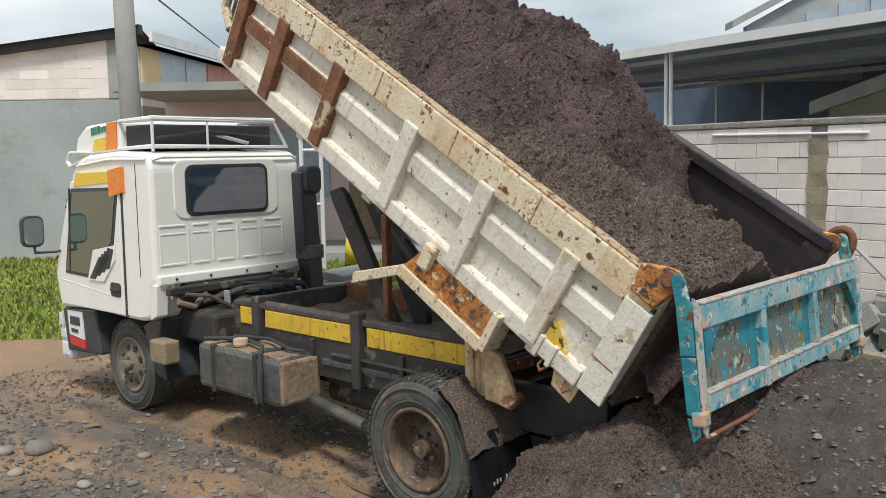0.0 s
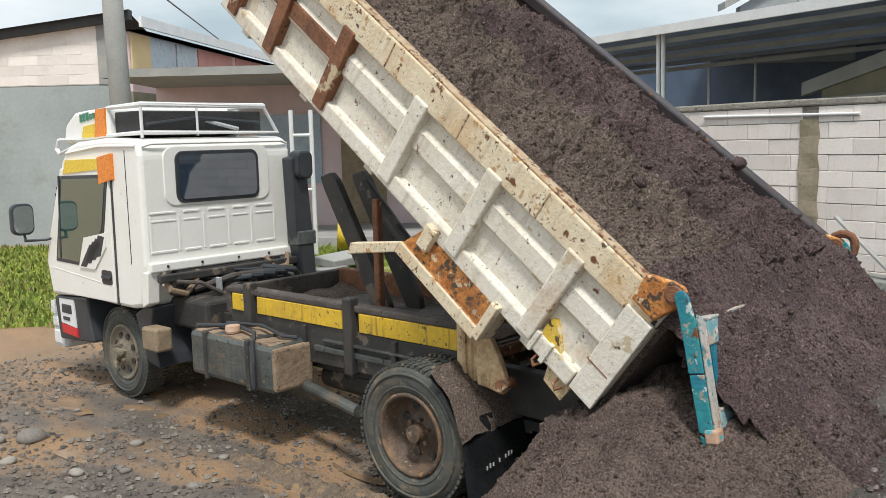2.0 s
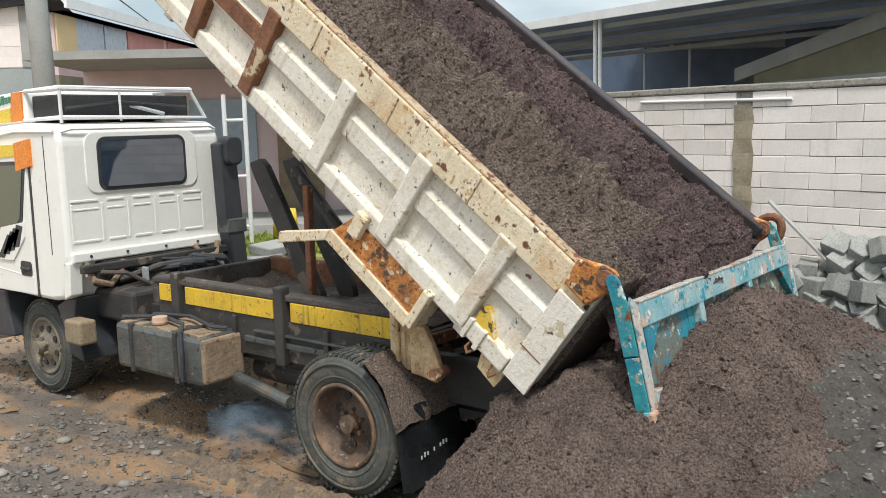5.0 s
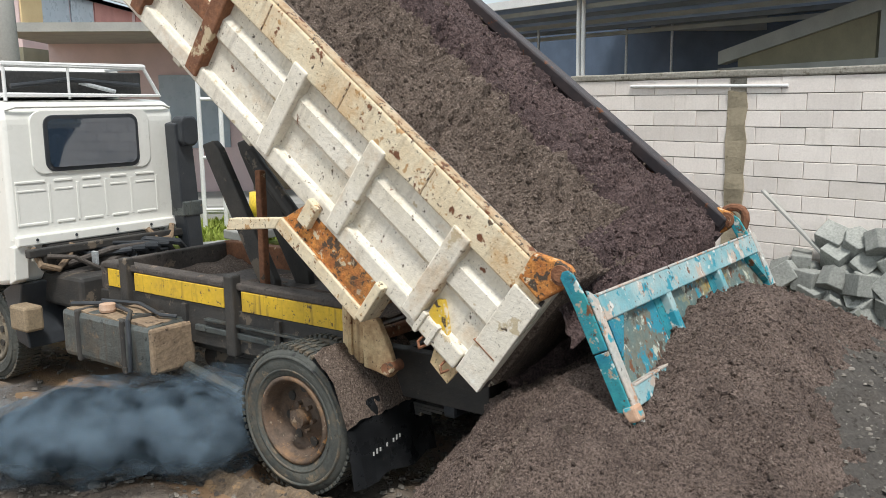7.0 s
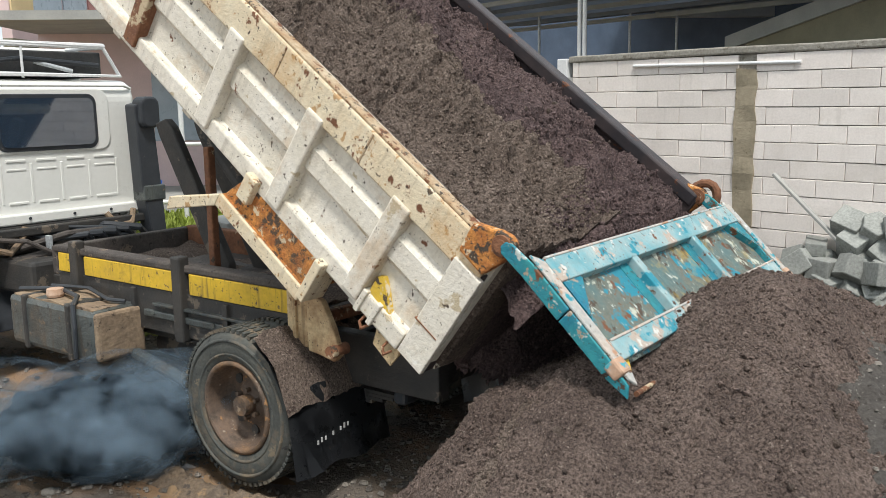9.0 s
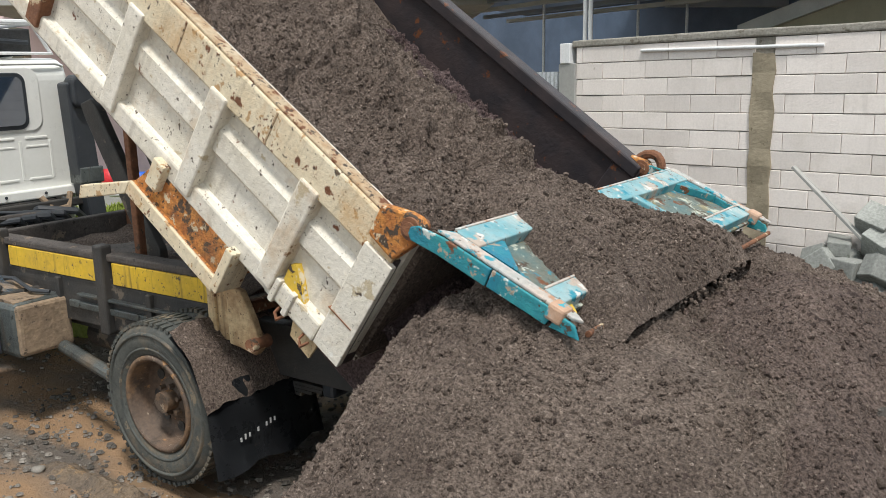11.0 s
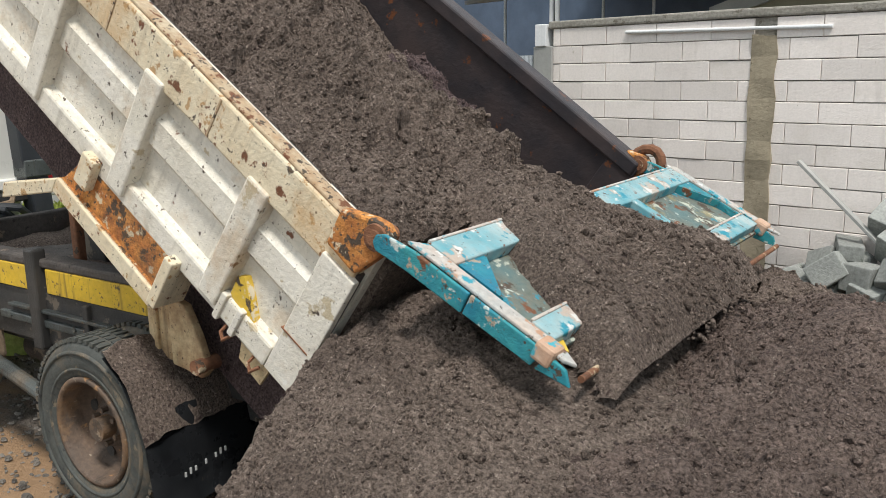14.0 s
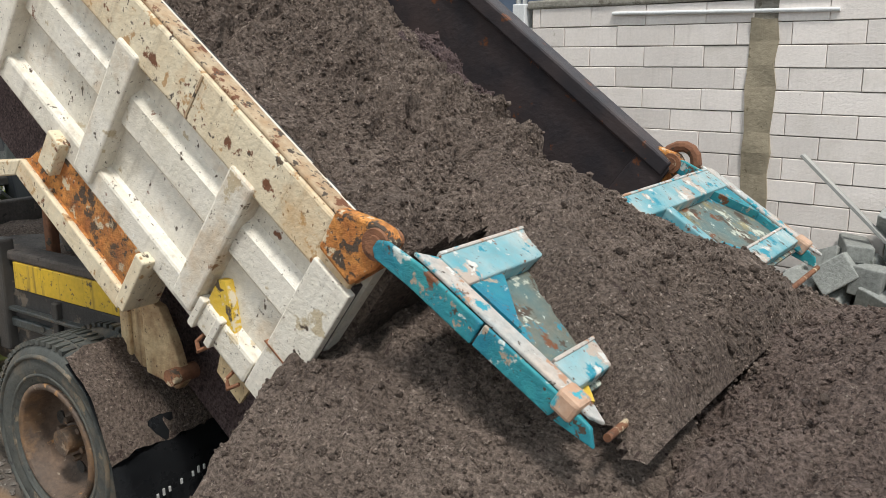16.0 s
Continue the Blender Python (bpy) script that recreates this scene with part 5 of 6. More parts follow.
grit(pile, heap_z, 0.3, 3.4, -1.4, 2.5, 25000, "clod_pile", 0.0)
grit(spill, spill_z, 0.3, 2.9, -1.4, 2.3, 24000, "clod", 0.0)
grit(load, load_main, -2.75, 0.68, 0.15, 1.95, 14000, "clod")
grit(slide, load_far, -2.0, 0.68, 0.6, 1.95, 7000, "clod_damp")
grit(mound, mound_z, -2.5, -0.1, 0.2, 1.9, 7000, "clod_damp", 0.9)
grit(flow, flow_z, 1.0, 2.1, 0.1, 2.0, 5000, "clod_damp", 0.36)
grit(lip, lip_z, 0.52, 0.85, 0.2, 1.9, 1600, "clod_damp")
grit(crust, crust_z, -0.2, 0.82, 0.12, 1.94, 4500, "clod", 0.035)

# clods tumbling with the flow
def clod(seed, r):
    b = bmesh.new()
    bmesh.ops.create_icosphere(b, subdivisions=2, radius=r)
    for v in b.verts:
        v.co *= 1 + 0.35 * noise.noise(v.co / r * 1.1 + Vector((seed * 3.7, 0, 0)))
    return b


clods = []
for i in range(16):
    c = link("sand_clod", clod(i, random.uniform(0.018, 0.042)), "sand_damp", None, "", True)
    tagged(c, "clod of damp sand rolling down the load", "clod", "rolling clods")
    clods.append((c, random.uniform(0.3, 1.75), random.uniform(0.3, 2.6), random.uniform(-1.8, -0.4)))


# ---- stones, grass, puddles ----
def stone_mesh(seed, flat=0.55):
    b = bmesh.new()
    bmesh.ops.create_icosphere(b, subdivisions=2, radius=1)
    for v in b.verts:
        v.co *= 1 + 0.30 * noise.noise(v.co * 0.9 + Vector((seed * 5.1, seed, 0)))
        v.co.z *= flat
    me = bpy.data.meshes.new("stone")
    b.to_mesh(me)
    b.free()
    me.polygons.foreach_set("use_smooth", [True] * len(me.polygons))
    me.materials.append(M["stone"])
    return me


STONES = [stone_mesh(i) for i in range(6)]


def stones():
    for x, y, r in ((-2.92, -0.84, 0.105), (-3.05, -1.05, 0.07), (-2.55, -1.15, 0.055), (-1.45, -0.22, 0.035), (-3.3, -1.25, 0.09), (-2.0, -0.95, 0.05), (-1.75, -0.75, 0.04), (-1.2, -0.6, 0.045), (-2.35, -1.45, 0.07), (-0.75, -0.85, 0.04), (-1.55, -1.2, 0.055), (-2.15, -0.45, 0.045)):
        ob = new("stone", STONES[int(x * 100) % 6])
        ob.matrix_world = pose(x, y, ground_z(x, y) + r * 0.2, 0, 0, x * 200) @ Matrix.Scale(r, 4)
        tagged(ob, "pale rounded river stone lying in the mud", "stone", "stones in the yard")
    # small gravel, one sheet of pebbles
    vs, fs = [], []
    unit = [Vector((math.cos(i * 1.047), math.sin(i * 1.047), -0.1)) for i in range(6)] + [Vector((0.68 * math.cos(i * 1.047 + 0.4), 0.68 * math.sin(i * 1.047 + 0.4), 0.45)) for i in range(6)]
    tri = [(i, (i + 1) % 6, 6 + (i + 1) % 6, 6 + i) for i in range(6)] + [(6, 7, 8, 9, 10, 11)]

    def pebble(x, y, z, r):
        r *= 0.72
        k = len(vs)
        a = random.uniform(0, 6.28)
        ca, sa = math.cos(a), math.sin(a)
        sx, sy = random.uniform(0.7, 1.3), random.uniform(0.6, 1.1)
        for u in unit:
            px, py = u.x * sx * random.uniform(0.9, 1.1), u.y * sy * random.uniform(0.9, 1.1)
            vs.append((x + r * (ca * px - sa * py), y + r * (sa * px + ca * py), z + r * u.z))
        fs.extend(tuple(k + i for i in t) for t in tri)

    for i in range(15000):
        x, y = random.uniform(-5.5, 1.2), random.uniform(-2.6, 1.6)
        if fbm(x, y, 0.8, 20) < -0.28 and random.random() < 0.8:
            continue
        r = min(0.006 + random.expovariate(110), 0.034)
        pebble(x, y, ground_z(x, y) + r * 0.3, r)
    for i in range(2600):
        x, y = random.uniform(1.2, 4.2), random.uniform(-0.2, 3.6)
        z = gravel_z(x, y)
        if z > bank(x, y) - 0.02:
            r = min(0.007 + random.expovariate(120), 0.03)
            pebble(x, y, z + r * 0.3, r)
    for i in range(900):
        x, y = random.uniform(0.4, 3.4), random.uniform(2.5, 3.7)
        r = min(0.008 + random.expovariate(90), 0.03)
        pebble(x, y, ground_z(x, y) + r * 0.3, r)
    me = bpy.data.meshes.new("gravel")
    me.from_pydata(vs, [], fs)
    me.materials.append(M["pebble"])
    tagged(new("gravel", me), "loose grey gravel strewn over the mud", "gravel", kind="stuff")


def pebble_material():
    m = grow("pebbles", (0.22, 0.20, 0.175), (0.13, 0.115, 0.10), 9, 0.75, bump=0.2, fine=60, spec=0.4)
    n, l = m.node_tree.nodes, m.node_tree.links
    sh = n["Principled BSDF"]
    col = sh.inputs["Base Color"].links[0].from_socket
    ge, h, r = n.new("ShaderNodeNewGeometry"), n.new("ShaderNodeHueSaturation"), n.new("ShaderNodeMapRange")
    r.inputs["To Min"].default_value, r.inputs["To Max"].default_value = 0.45, 1.45
    l.new(ge.outputs["Random Per Island"], r.inputs["Value"])
    l.new(r.outputs[0], h.inputs["Value"])
    l.new(col, h.inputs["Color"])
    l.new(h.outputs[0], sh.inputs["Base Color"])
    return m


M["pebble"] = pebble_material()
stones()


def churned_z(x, y):
    """Mud pushed up along the path of the wheels."""
    k = math.exp(-((y + 0.14) / 0.10) ** 2) * smoothstep(0.55, 0.30, x) * smoothstep(-1.7, -1.2, x) + 0.8 * math.exp(-((x + 0.05) / 0.30) ** 2 - ((y + 0.16) / 0.16) ** 2)
    return ground_z(x, y) - 0.03 + 0.085 * k + 0.9 * lumps(x, y, 0.8, 21) * min(k + 0.2, 1.0)


mud = sheet("churned_mud", field(-1.8, 0.6, -0.5, 0.02, 0.012, churned_z), "muck", False)
tagged(mud, "brown mud churned up beside the sunken wheels", "mud", kind="structure")


def puddle(x, y, rx, ry, turn):
    b = bmesh.new()
    pts = []
    for i in range(32):
        a = 2 * math.pi * i / 32
        k = 1 + 0.35 * noise.noise(Vector((math.cos(a) * 1.3 + x, math.sin(a) * 1.3 + y, 2)))
        pts.append(b.verts.new((rx * k * math.cos(a), ry * k * math.sin(a), 0)))
    b.faces.new(pts)
    ob = link("puddle", b, "water")
    ob.matrix_world = pose(x, y, ground_z(x, y) - 0.004, 0, 0, turn)
    tagged(ob, "shallow puddle of muddy water", "puddle", kind="structure")


for args in ((-2.25, -0.75, 0.34, 0.11, 10), (-3.6, -0.35, 0.5, 0.10, 5), (-1.0, -0.05, 0.42, 0.10, 3), (-4.6, -0.9, 0.7, 0.16, 0), (-0.5, 0.25, 0.35, 0.12, 4), (-2.9, 0.05, 0.5, 0.12, 2), (2.4, 2.75, 0.35, 0.1, -8)):
    puddle(*args)


def blades(name, count, area, hgt, material, label, width=0.012, lift=0.0):
    vs, fs = [], []
    for i in range(count):
        x, y = area(random.random(), random.random())
        z = ground_z(x, y) + lift
        h = hgt * random.uniform(0.5, 1.4)
        a = random.uniform(0, 6.28)
        w = width * random.uniform(0.7, 1.6)
        dx, dy = math.cos(a), math.sin(a)
        lx, ly = random.uniform(-0.5, 0.5) * h, random.uniform(-0.5, 0.5) * h
        k = len(vs)
        vs += [(x - w * dx, y - w * dy, z - 0.02), (x + w * dx, y + w * dy, z - 0.02), (x + lx * 0.4 + w * 0.8 * dx, y + ly * 0.4 + w * 0.8 * dy, z + 0.6 * h), (x + lx * 0.4 - w * 0.8 * dx, y + ly * 0.4 - w * 0.8 * dy, z + 0.6 * h), (x + lx, y + ly, z + h)]
        fs += [(k, k + 1, k + 2, k + 3), (k + 3, k + 2, k + 4)]
    me = bpy.data.meshes.new(name)
    me.from_pydata(vs, [], fs)
    me.materials.append(M[material])
    return tagged(new(name, me), label, "grass", kind="stuff")


def verge(u, v):
    """Grass strip ahead of the truck, along the far side of the muddy track."""
    d, s = 10.0 + 8.5 * u ** 1.1, -3.5 + 12.5 * v
    a = radians(42.6)
    return 3.38 - math.sin(a) * d + math.cos(a) * (s - 0.36 * d), -3.39 + math.cos(a) * d + math.sin(a) * (s - 0.36 * d)


def verge_edge(u, v):
    x, y = verge(u, v)
    return x, y


blades("grass", 56000, verge, 0.045, "grass", "bright green grass on the verge", 0.014)
blades("weeds", 9000, verge, 0.10, "weed", "taller weeds standing in the grass", 0.02)


# ---- stack of pavers at the wall ----
def paver_stack():
    def hexa(r, h):
        b = bmesh.new()
        bmesh.ops.create_cone(b, cap_ends=True, segments=6, radius1=r, radius2=r * 0.97, depth=h)
        bmesh.ops.bevel(b, geom=b.edges[:], offset=0.006, segments=1, affect="EDGES")
        return b
    kinds = [hexa(0.105, 0.15), box(-0.10, 0.10, -0.085, 0.085, -0.075, 0.075, 0.007), box(-0.17, 0.17, -0.07, 0.07, -0.045, 0.045, 0.007)]
    ms = []
    for k in kinds:
        me = bpy.data.meshes.new("paver")
        k.to_mesh(me)
        k.free()
        me.materials.append(M["paver"])
        ms.append(me)
    rnd = random.Random(5)
    for lev in range(5):
        for i in range(15 - 2 * lev):
            for row in range(2):
                x = 1.0 + 0.15 * lev + 0.19 * i + rnd.uniform(-0.05, 0.05)
                if x > 4.0 or (x < 1.35 and lev > 2):
                    continue
                yw = 3.971 - 0.1646 * x
                y = yw - 0.16 - 0.20 * row - rnd.uniform(0, 0.07) + 0.02 * lev
                if row == 1 and lev > 2:
                    continue
                ob = new("paver", ms[rnd.choice((0, 0, 1, 1, 2))])
                ob.matrix_world = pose(x, y, 0.52 + 0.125 * lev + rnd.uniform(-0.02, 0.03), rnd.uniform(-50, 50), rnd.uniform(-50, 50), rnd.uniform(0, 180))
                tagged(ob, "loose grey concrete paver dumped against the block wall", "paver", "pavers at the wall")
    slab = link("kerb_slab", box(-0.17, 0.17, -0.06, 0.06, -0.05, 0.05, 0.008), "pillar")
    slab.matrix_world = pose(1.47, 3.22, 0.52, 0, 2, -10)
    tagged(slab, "sand-coloured concrete slab lying below the pavers", "slab")
    stick = link("plank", box(-0.36, 0.36, -0.025, 0.025, -0.009, 0.009, 0.003), "concrete")
    stick.matrix_world = pose(1.36, 3.56, 1.12, 0, 42, -10)
    tagged(stick, "thin grey plank leaning on the pavers", "plank")


paver_stack()


# ---- houses ----
A = radians(42.62)
RIGHT, AWAY = Vector((math.cos(A), math.sin(A), 0)), Vector((-math.sin(A), math.cos(A), 0))
EYE = Vector((3.377, -3.386, 0))


def plot(s, d, z=0.0):
    """A place s metres to the side and d metres ahead of the first standpoint."""
    return EYE + RIGHT * s + AWAY * d + Vector((0, 0, z))


def slab_between(p, q, thick, z0, z1, z0b=None, z1b=None):
    """An upright wall from p to q with its own heights at both ends, drawn back by thick."""
    p, q = Vector(p), Vector(q)
    n = Vector((-(q - p).y, (q - p).x, 0)).normalized() * thick
    z0b, z1b = z0 if z0b is None else z0b, z1 if z1b is None else z1b
    b = bmesh.new()
    c = [(p.x, p.y, z0), (q.x, q.y, z0b), (q.x, q.y, z1b), (p.x, p.y, z1)]
    lo = [b.verts.new(v) for v in c]
    hi = [b.verts.new((v[0] + n.x, v[1] + n.y, v[2])) for v in c]
    b.faces.new(lo)
    b.faces.new(hi[::-1])
    for i in range(4):
        b.faces.new((lo[i], hi[i], hi[(i + 1) % 4], lo[(i + 1) % 4]))
    bmesh.ops.recalc_face_normals(b, faces=b.faces[:])
    return b


def left_house():
    h = new("house")
    tagged(h, "two-storey salmon house with dark roof and grey gable end", "house")
    e, g = plot(-16.5, 19.0), plot(-6.75, 19.0)
    w = part("gable_wall", slab_between(e, g, 0.2, -0.3, 3.37), "plaster", h, "stained grey plaster wall")
    part("gable_face", slab_between(e - AWAY * 0.01, g - AWAY * 0.01 - RIGHT * 0.25, 0.18, 3.36, 3.36, 3.36, 4.62), "block", h, "bare pale block gable")
    part("gable_post", slab_between(g - RIGHT * 0.27 - AWAY * 0.02, g - AWAY * 0.02, 0.2, 3.36, 4.62), "concrete", h)
    for r in range(6):
        for i in range(9):
            s = -7.05 - 0.62 * i - 0.3 * (r % 2)
            z = 3.47 + 0.205 * r
            if z + 0.1 < 3.45 + (s + 16.5) * 0.1237:
                part("block", slab_between(plot(s - 0.59, 18.985), plot(s, 18.985), 0.03, z - 0.095, z + 0.095), "block", h)
    roof = part("roof", slab_between(plot(-16.6, 18.8), plot(-6.25, 18.8), 0.22, 3.42, 3.58, 4.66, 4.86), "roofdark", h, "dark roof edge")
    top = bmesh.new()
    c = [plot(-16.6, 18.7, 3.56), plot(-6.25, 18.7, 4.84), plot(-9.0, 32, 4.84), plot(-20, 32, 3.56)]
    top.faces.new([top.verts.new(v) for v in c])
    bmesh.ops.solidify(top, geom=top.faces[:], thickness=0.08)
    part("roof_sheet", top, "roofdark", h)
    # facade going away
    a, b = plot(-6.55, 19.1), plot(-4.6, 34)
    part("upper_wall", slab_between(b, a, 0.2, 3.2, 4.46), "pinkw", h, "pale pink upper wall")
    # shade on the lower storey is given by the darker olive colour
    part("lower_wall", slab_between(b, a, 0.2, -0.2, 3.2), "olive", h, "lower wall, its shade put into the olive colour")
    eave = bmesh.new()
    eave.faces.new([eave.verts.new(v) for v in (plot(-6.9, 19.1, 4.45), plot(-6.05, 18.8, 4.45), plot(-4.05, 34, 4.45), plot(-5.0, 34, 4.45))])
    bmesh.ops.solidify(eave, geom=eave.faces[:], thickness=0.05)
    part("soffit", eave, "pinkw", h, "pale pink soffit")
    part("fascia", slab_between(plot(-4.05, 34), plot(-6.05, 18.8), 0.06, 4.50, 4.72), "white", h, "white fascia board")
    d = (b - a).normalized()
    out = Vector((d.y, -d.x, 0)) * 0.18
    for s0, s1, mt, nm in ((0.0, 0.9, "cream", "panel"), (0.9, 2.2, "pane", "window"), (2.3, 3.5, "pane", "window"), (3.6, 6.0, "salmon", "panel"), (6.3, 8.4, "salmon", "panel"), (8.7, 10.4, "pane", "window"), (10.6, 13, "cream", "panel")):
        part(nm, slab_between(a + d * s1 + out, a + d * s0 + out, 0.05, 3.42, 4.43), mt, h)
    can = part("canopy", slab_between(plot(-3.2, 30), plot(-5.9, 18.4), 1.1, 3.30, 3.42), "concrete", h, "flat concrete canopy")
    part("canopy_edge", slab_between(plot(-3.15, 30), plot(-5.85, 18.35), 0.06, 3.28, 3.45), "white", h)
    part("doorway", slab_between(a + d * 5 + out, a + d * 2 + out, 0.05, 0.0, 2.9), "roofdark", h)
    part("window", slab_between(a + d * 1.6 + out, a + d * 0.6 + out, 0.05, 1.2, 2.7), "wood", h)
    # porch behind the truck
    part("porch_floor", slab_between(plot(1.6, 15.5), plot(-5.4, 15.5), -2.5, -0.2, 0.35), "concrete", h, "low porch of rough concrete")
    part("porch_wall", slab_between(plot(-5.6, 18.2), plot(2.2, 18.2), 0.2, -0.2, 3.2), "pinkw", h, "pale porch wall")
    part("porch_roof", slab_between(plot(-5.6, 15.2), plot(2.4, 15.2), 3.0, 3.2, 3.34), "concrete", h)
    part("porch_door", slab_between(plot(-1.9, 18.15), plot(-1.0, 18.15), 0.08, 0.35, 2.6), "wood", h)
    part("porch_window", slab_between(plot(-3.6, 18.15), plot(-2.3, 18.15), 0.08, 1.2, 2.6), "pane", h)
    part("porch_window", slab_between(plot(-0.6, 18.15), plot(0.8, 18.15), 0.08, 0.9, 2.6), "roofdark", h)
    return h


left_house()


def pole_thing():
    p = plot(-4.12, 12.0)
    q = plot(-4.22, 12.0, 7.0)
    ob = link("power_pole", rod((p.x, p.y, -0.2), q, 0.155, 0.115, 24), "concrete", None, "", True)
    tagged(ob, "round grey concrete power pole", "pole")
    c = part("cable", tube([q + Vector((0, 0, -0.4)), plot(-3.96, 12.6, 4.3), plot(-4.4, 18.7, 4.2)], 0.012, 6), "plastic", ob)
    part("cable", tube([plot(2.2, 14, 4.62), plot(4.4, 14, 4.46), plot(7.8, 14, 4.36)], 0.014, 6), "plastic", ob)


pole_thing()


def white_frame():
    """White tube scaffold on the porch behind the truck."""
    f = new("tube_frame")
    tagged(f, "white tubular frame standing before the porch", "frame")
    for s in (-1.42, -1.22):
        part("upright", rod(plot(s * 1.0, 9.0, 0.0), plot(s, 9.0, 2.35), 0.022), "white", f)
    for z in (0.55, 1.05, 1.55, 2.1):
        part("rung", rod(plot(-1.42, 9.0, z), plot(-1.22, 9.0, z), 0.016), "white", f)
    for z in (1.02, 0.72):
        part("bar", rod(plot(-1.9, 9.05, z), plot(-1.2, 9.05, z), 0.02), "white", f)


white_frame()


def yard_bits():
    def heap(name, label, cat, mt, items):
        for i, (s, d, z, sx, sy, sz, rz) in enumerate(items):
            ob = link(name, box(-sx, sx, -sy, sy, -sz, sz, min(sx, sy, sz) * 0.3), mt)
            v = plot(s, d, z)
            ob.matrix_world = pose(v.x, v.y, v.z, 4 * i, -5 + 3 * i, rz + 30 * i)
            tagged(ob, label, cat)
    heap("concrete_slab", "broken pale concrete slab beside the truck", "slab", "concrete", ((-1.05, 7.9, 0.86, 0.22, 0.16, 0.04, 20), (-0.85, 8.1, 0.95, 0.24, 0.15, 0.04, 60), (-1.2, 8.2, 0.78, 0.2, 0.14, 0.05, 5)))
    b = lathe([(0.0, 0.0), (0.13, 0.0), (0.11, 0.26), (0.0, 0.26)], 20)
    c = link("yellow_can", b, "yellowp", None, "", True)
    v = plot(-0.88, 9.0, 0.95)
    c.matrix_world = pose(v.x, v.y, v.z, 90, 0, 0)
    tagged(c, "yellow plastic canister on the rough ground", "canister")
    blk = bmesh.new()
    joined(blk, prism(rounded(-1.7, 1.4, -0.1, 0.84, 0.2), -0.7, 0.7, 0.05))
    ob = link("rubble_mound", blk, "turf")
    v = plot(-0.9, 8.9, 0.0)
    ob.matrix_world = pose(v.x, v.y, 0, 0, 0, 42.6)
    tagged(ob, "grassy rubble mound beside the track", "mound")
    for name, mt, s, d, z, lab in (("bucket", "red", -3.05, 13.4, 0.60, "red plastic bucket on the porch"), ("bucket", "bluep", -2.70, 13.4, 0.55, "blue plastic bucket on the porch")):
        t = link(name, lathe([(0.0, 0.0), (0.12, 0.0), (0.16, 0.3), (0.15, 0.3), (0.11, 0.02)], 20), mt, None, "", True)
        v = plot(s, d, z)
        t.matrix_world = pose(v.x, v.y, v.z, 90, 0, 0)
        tagged(t, lab, "bucket")


yard_bits()


def mound_top(u, v):
    p = plot(-2.5 + 2.9 * u, 8.3 + 1.2 * v)
    return p.x, p.y


blades("grass_tuft", 5000, mound_top, 0.07, "grass", "bright green grass on the rubble mound", 0.012, 0.84)


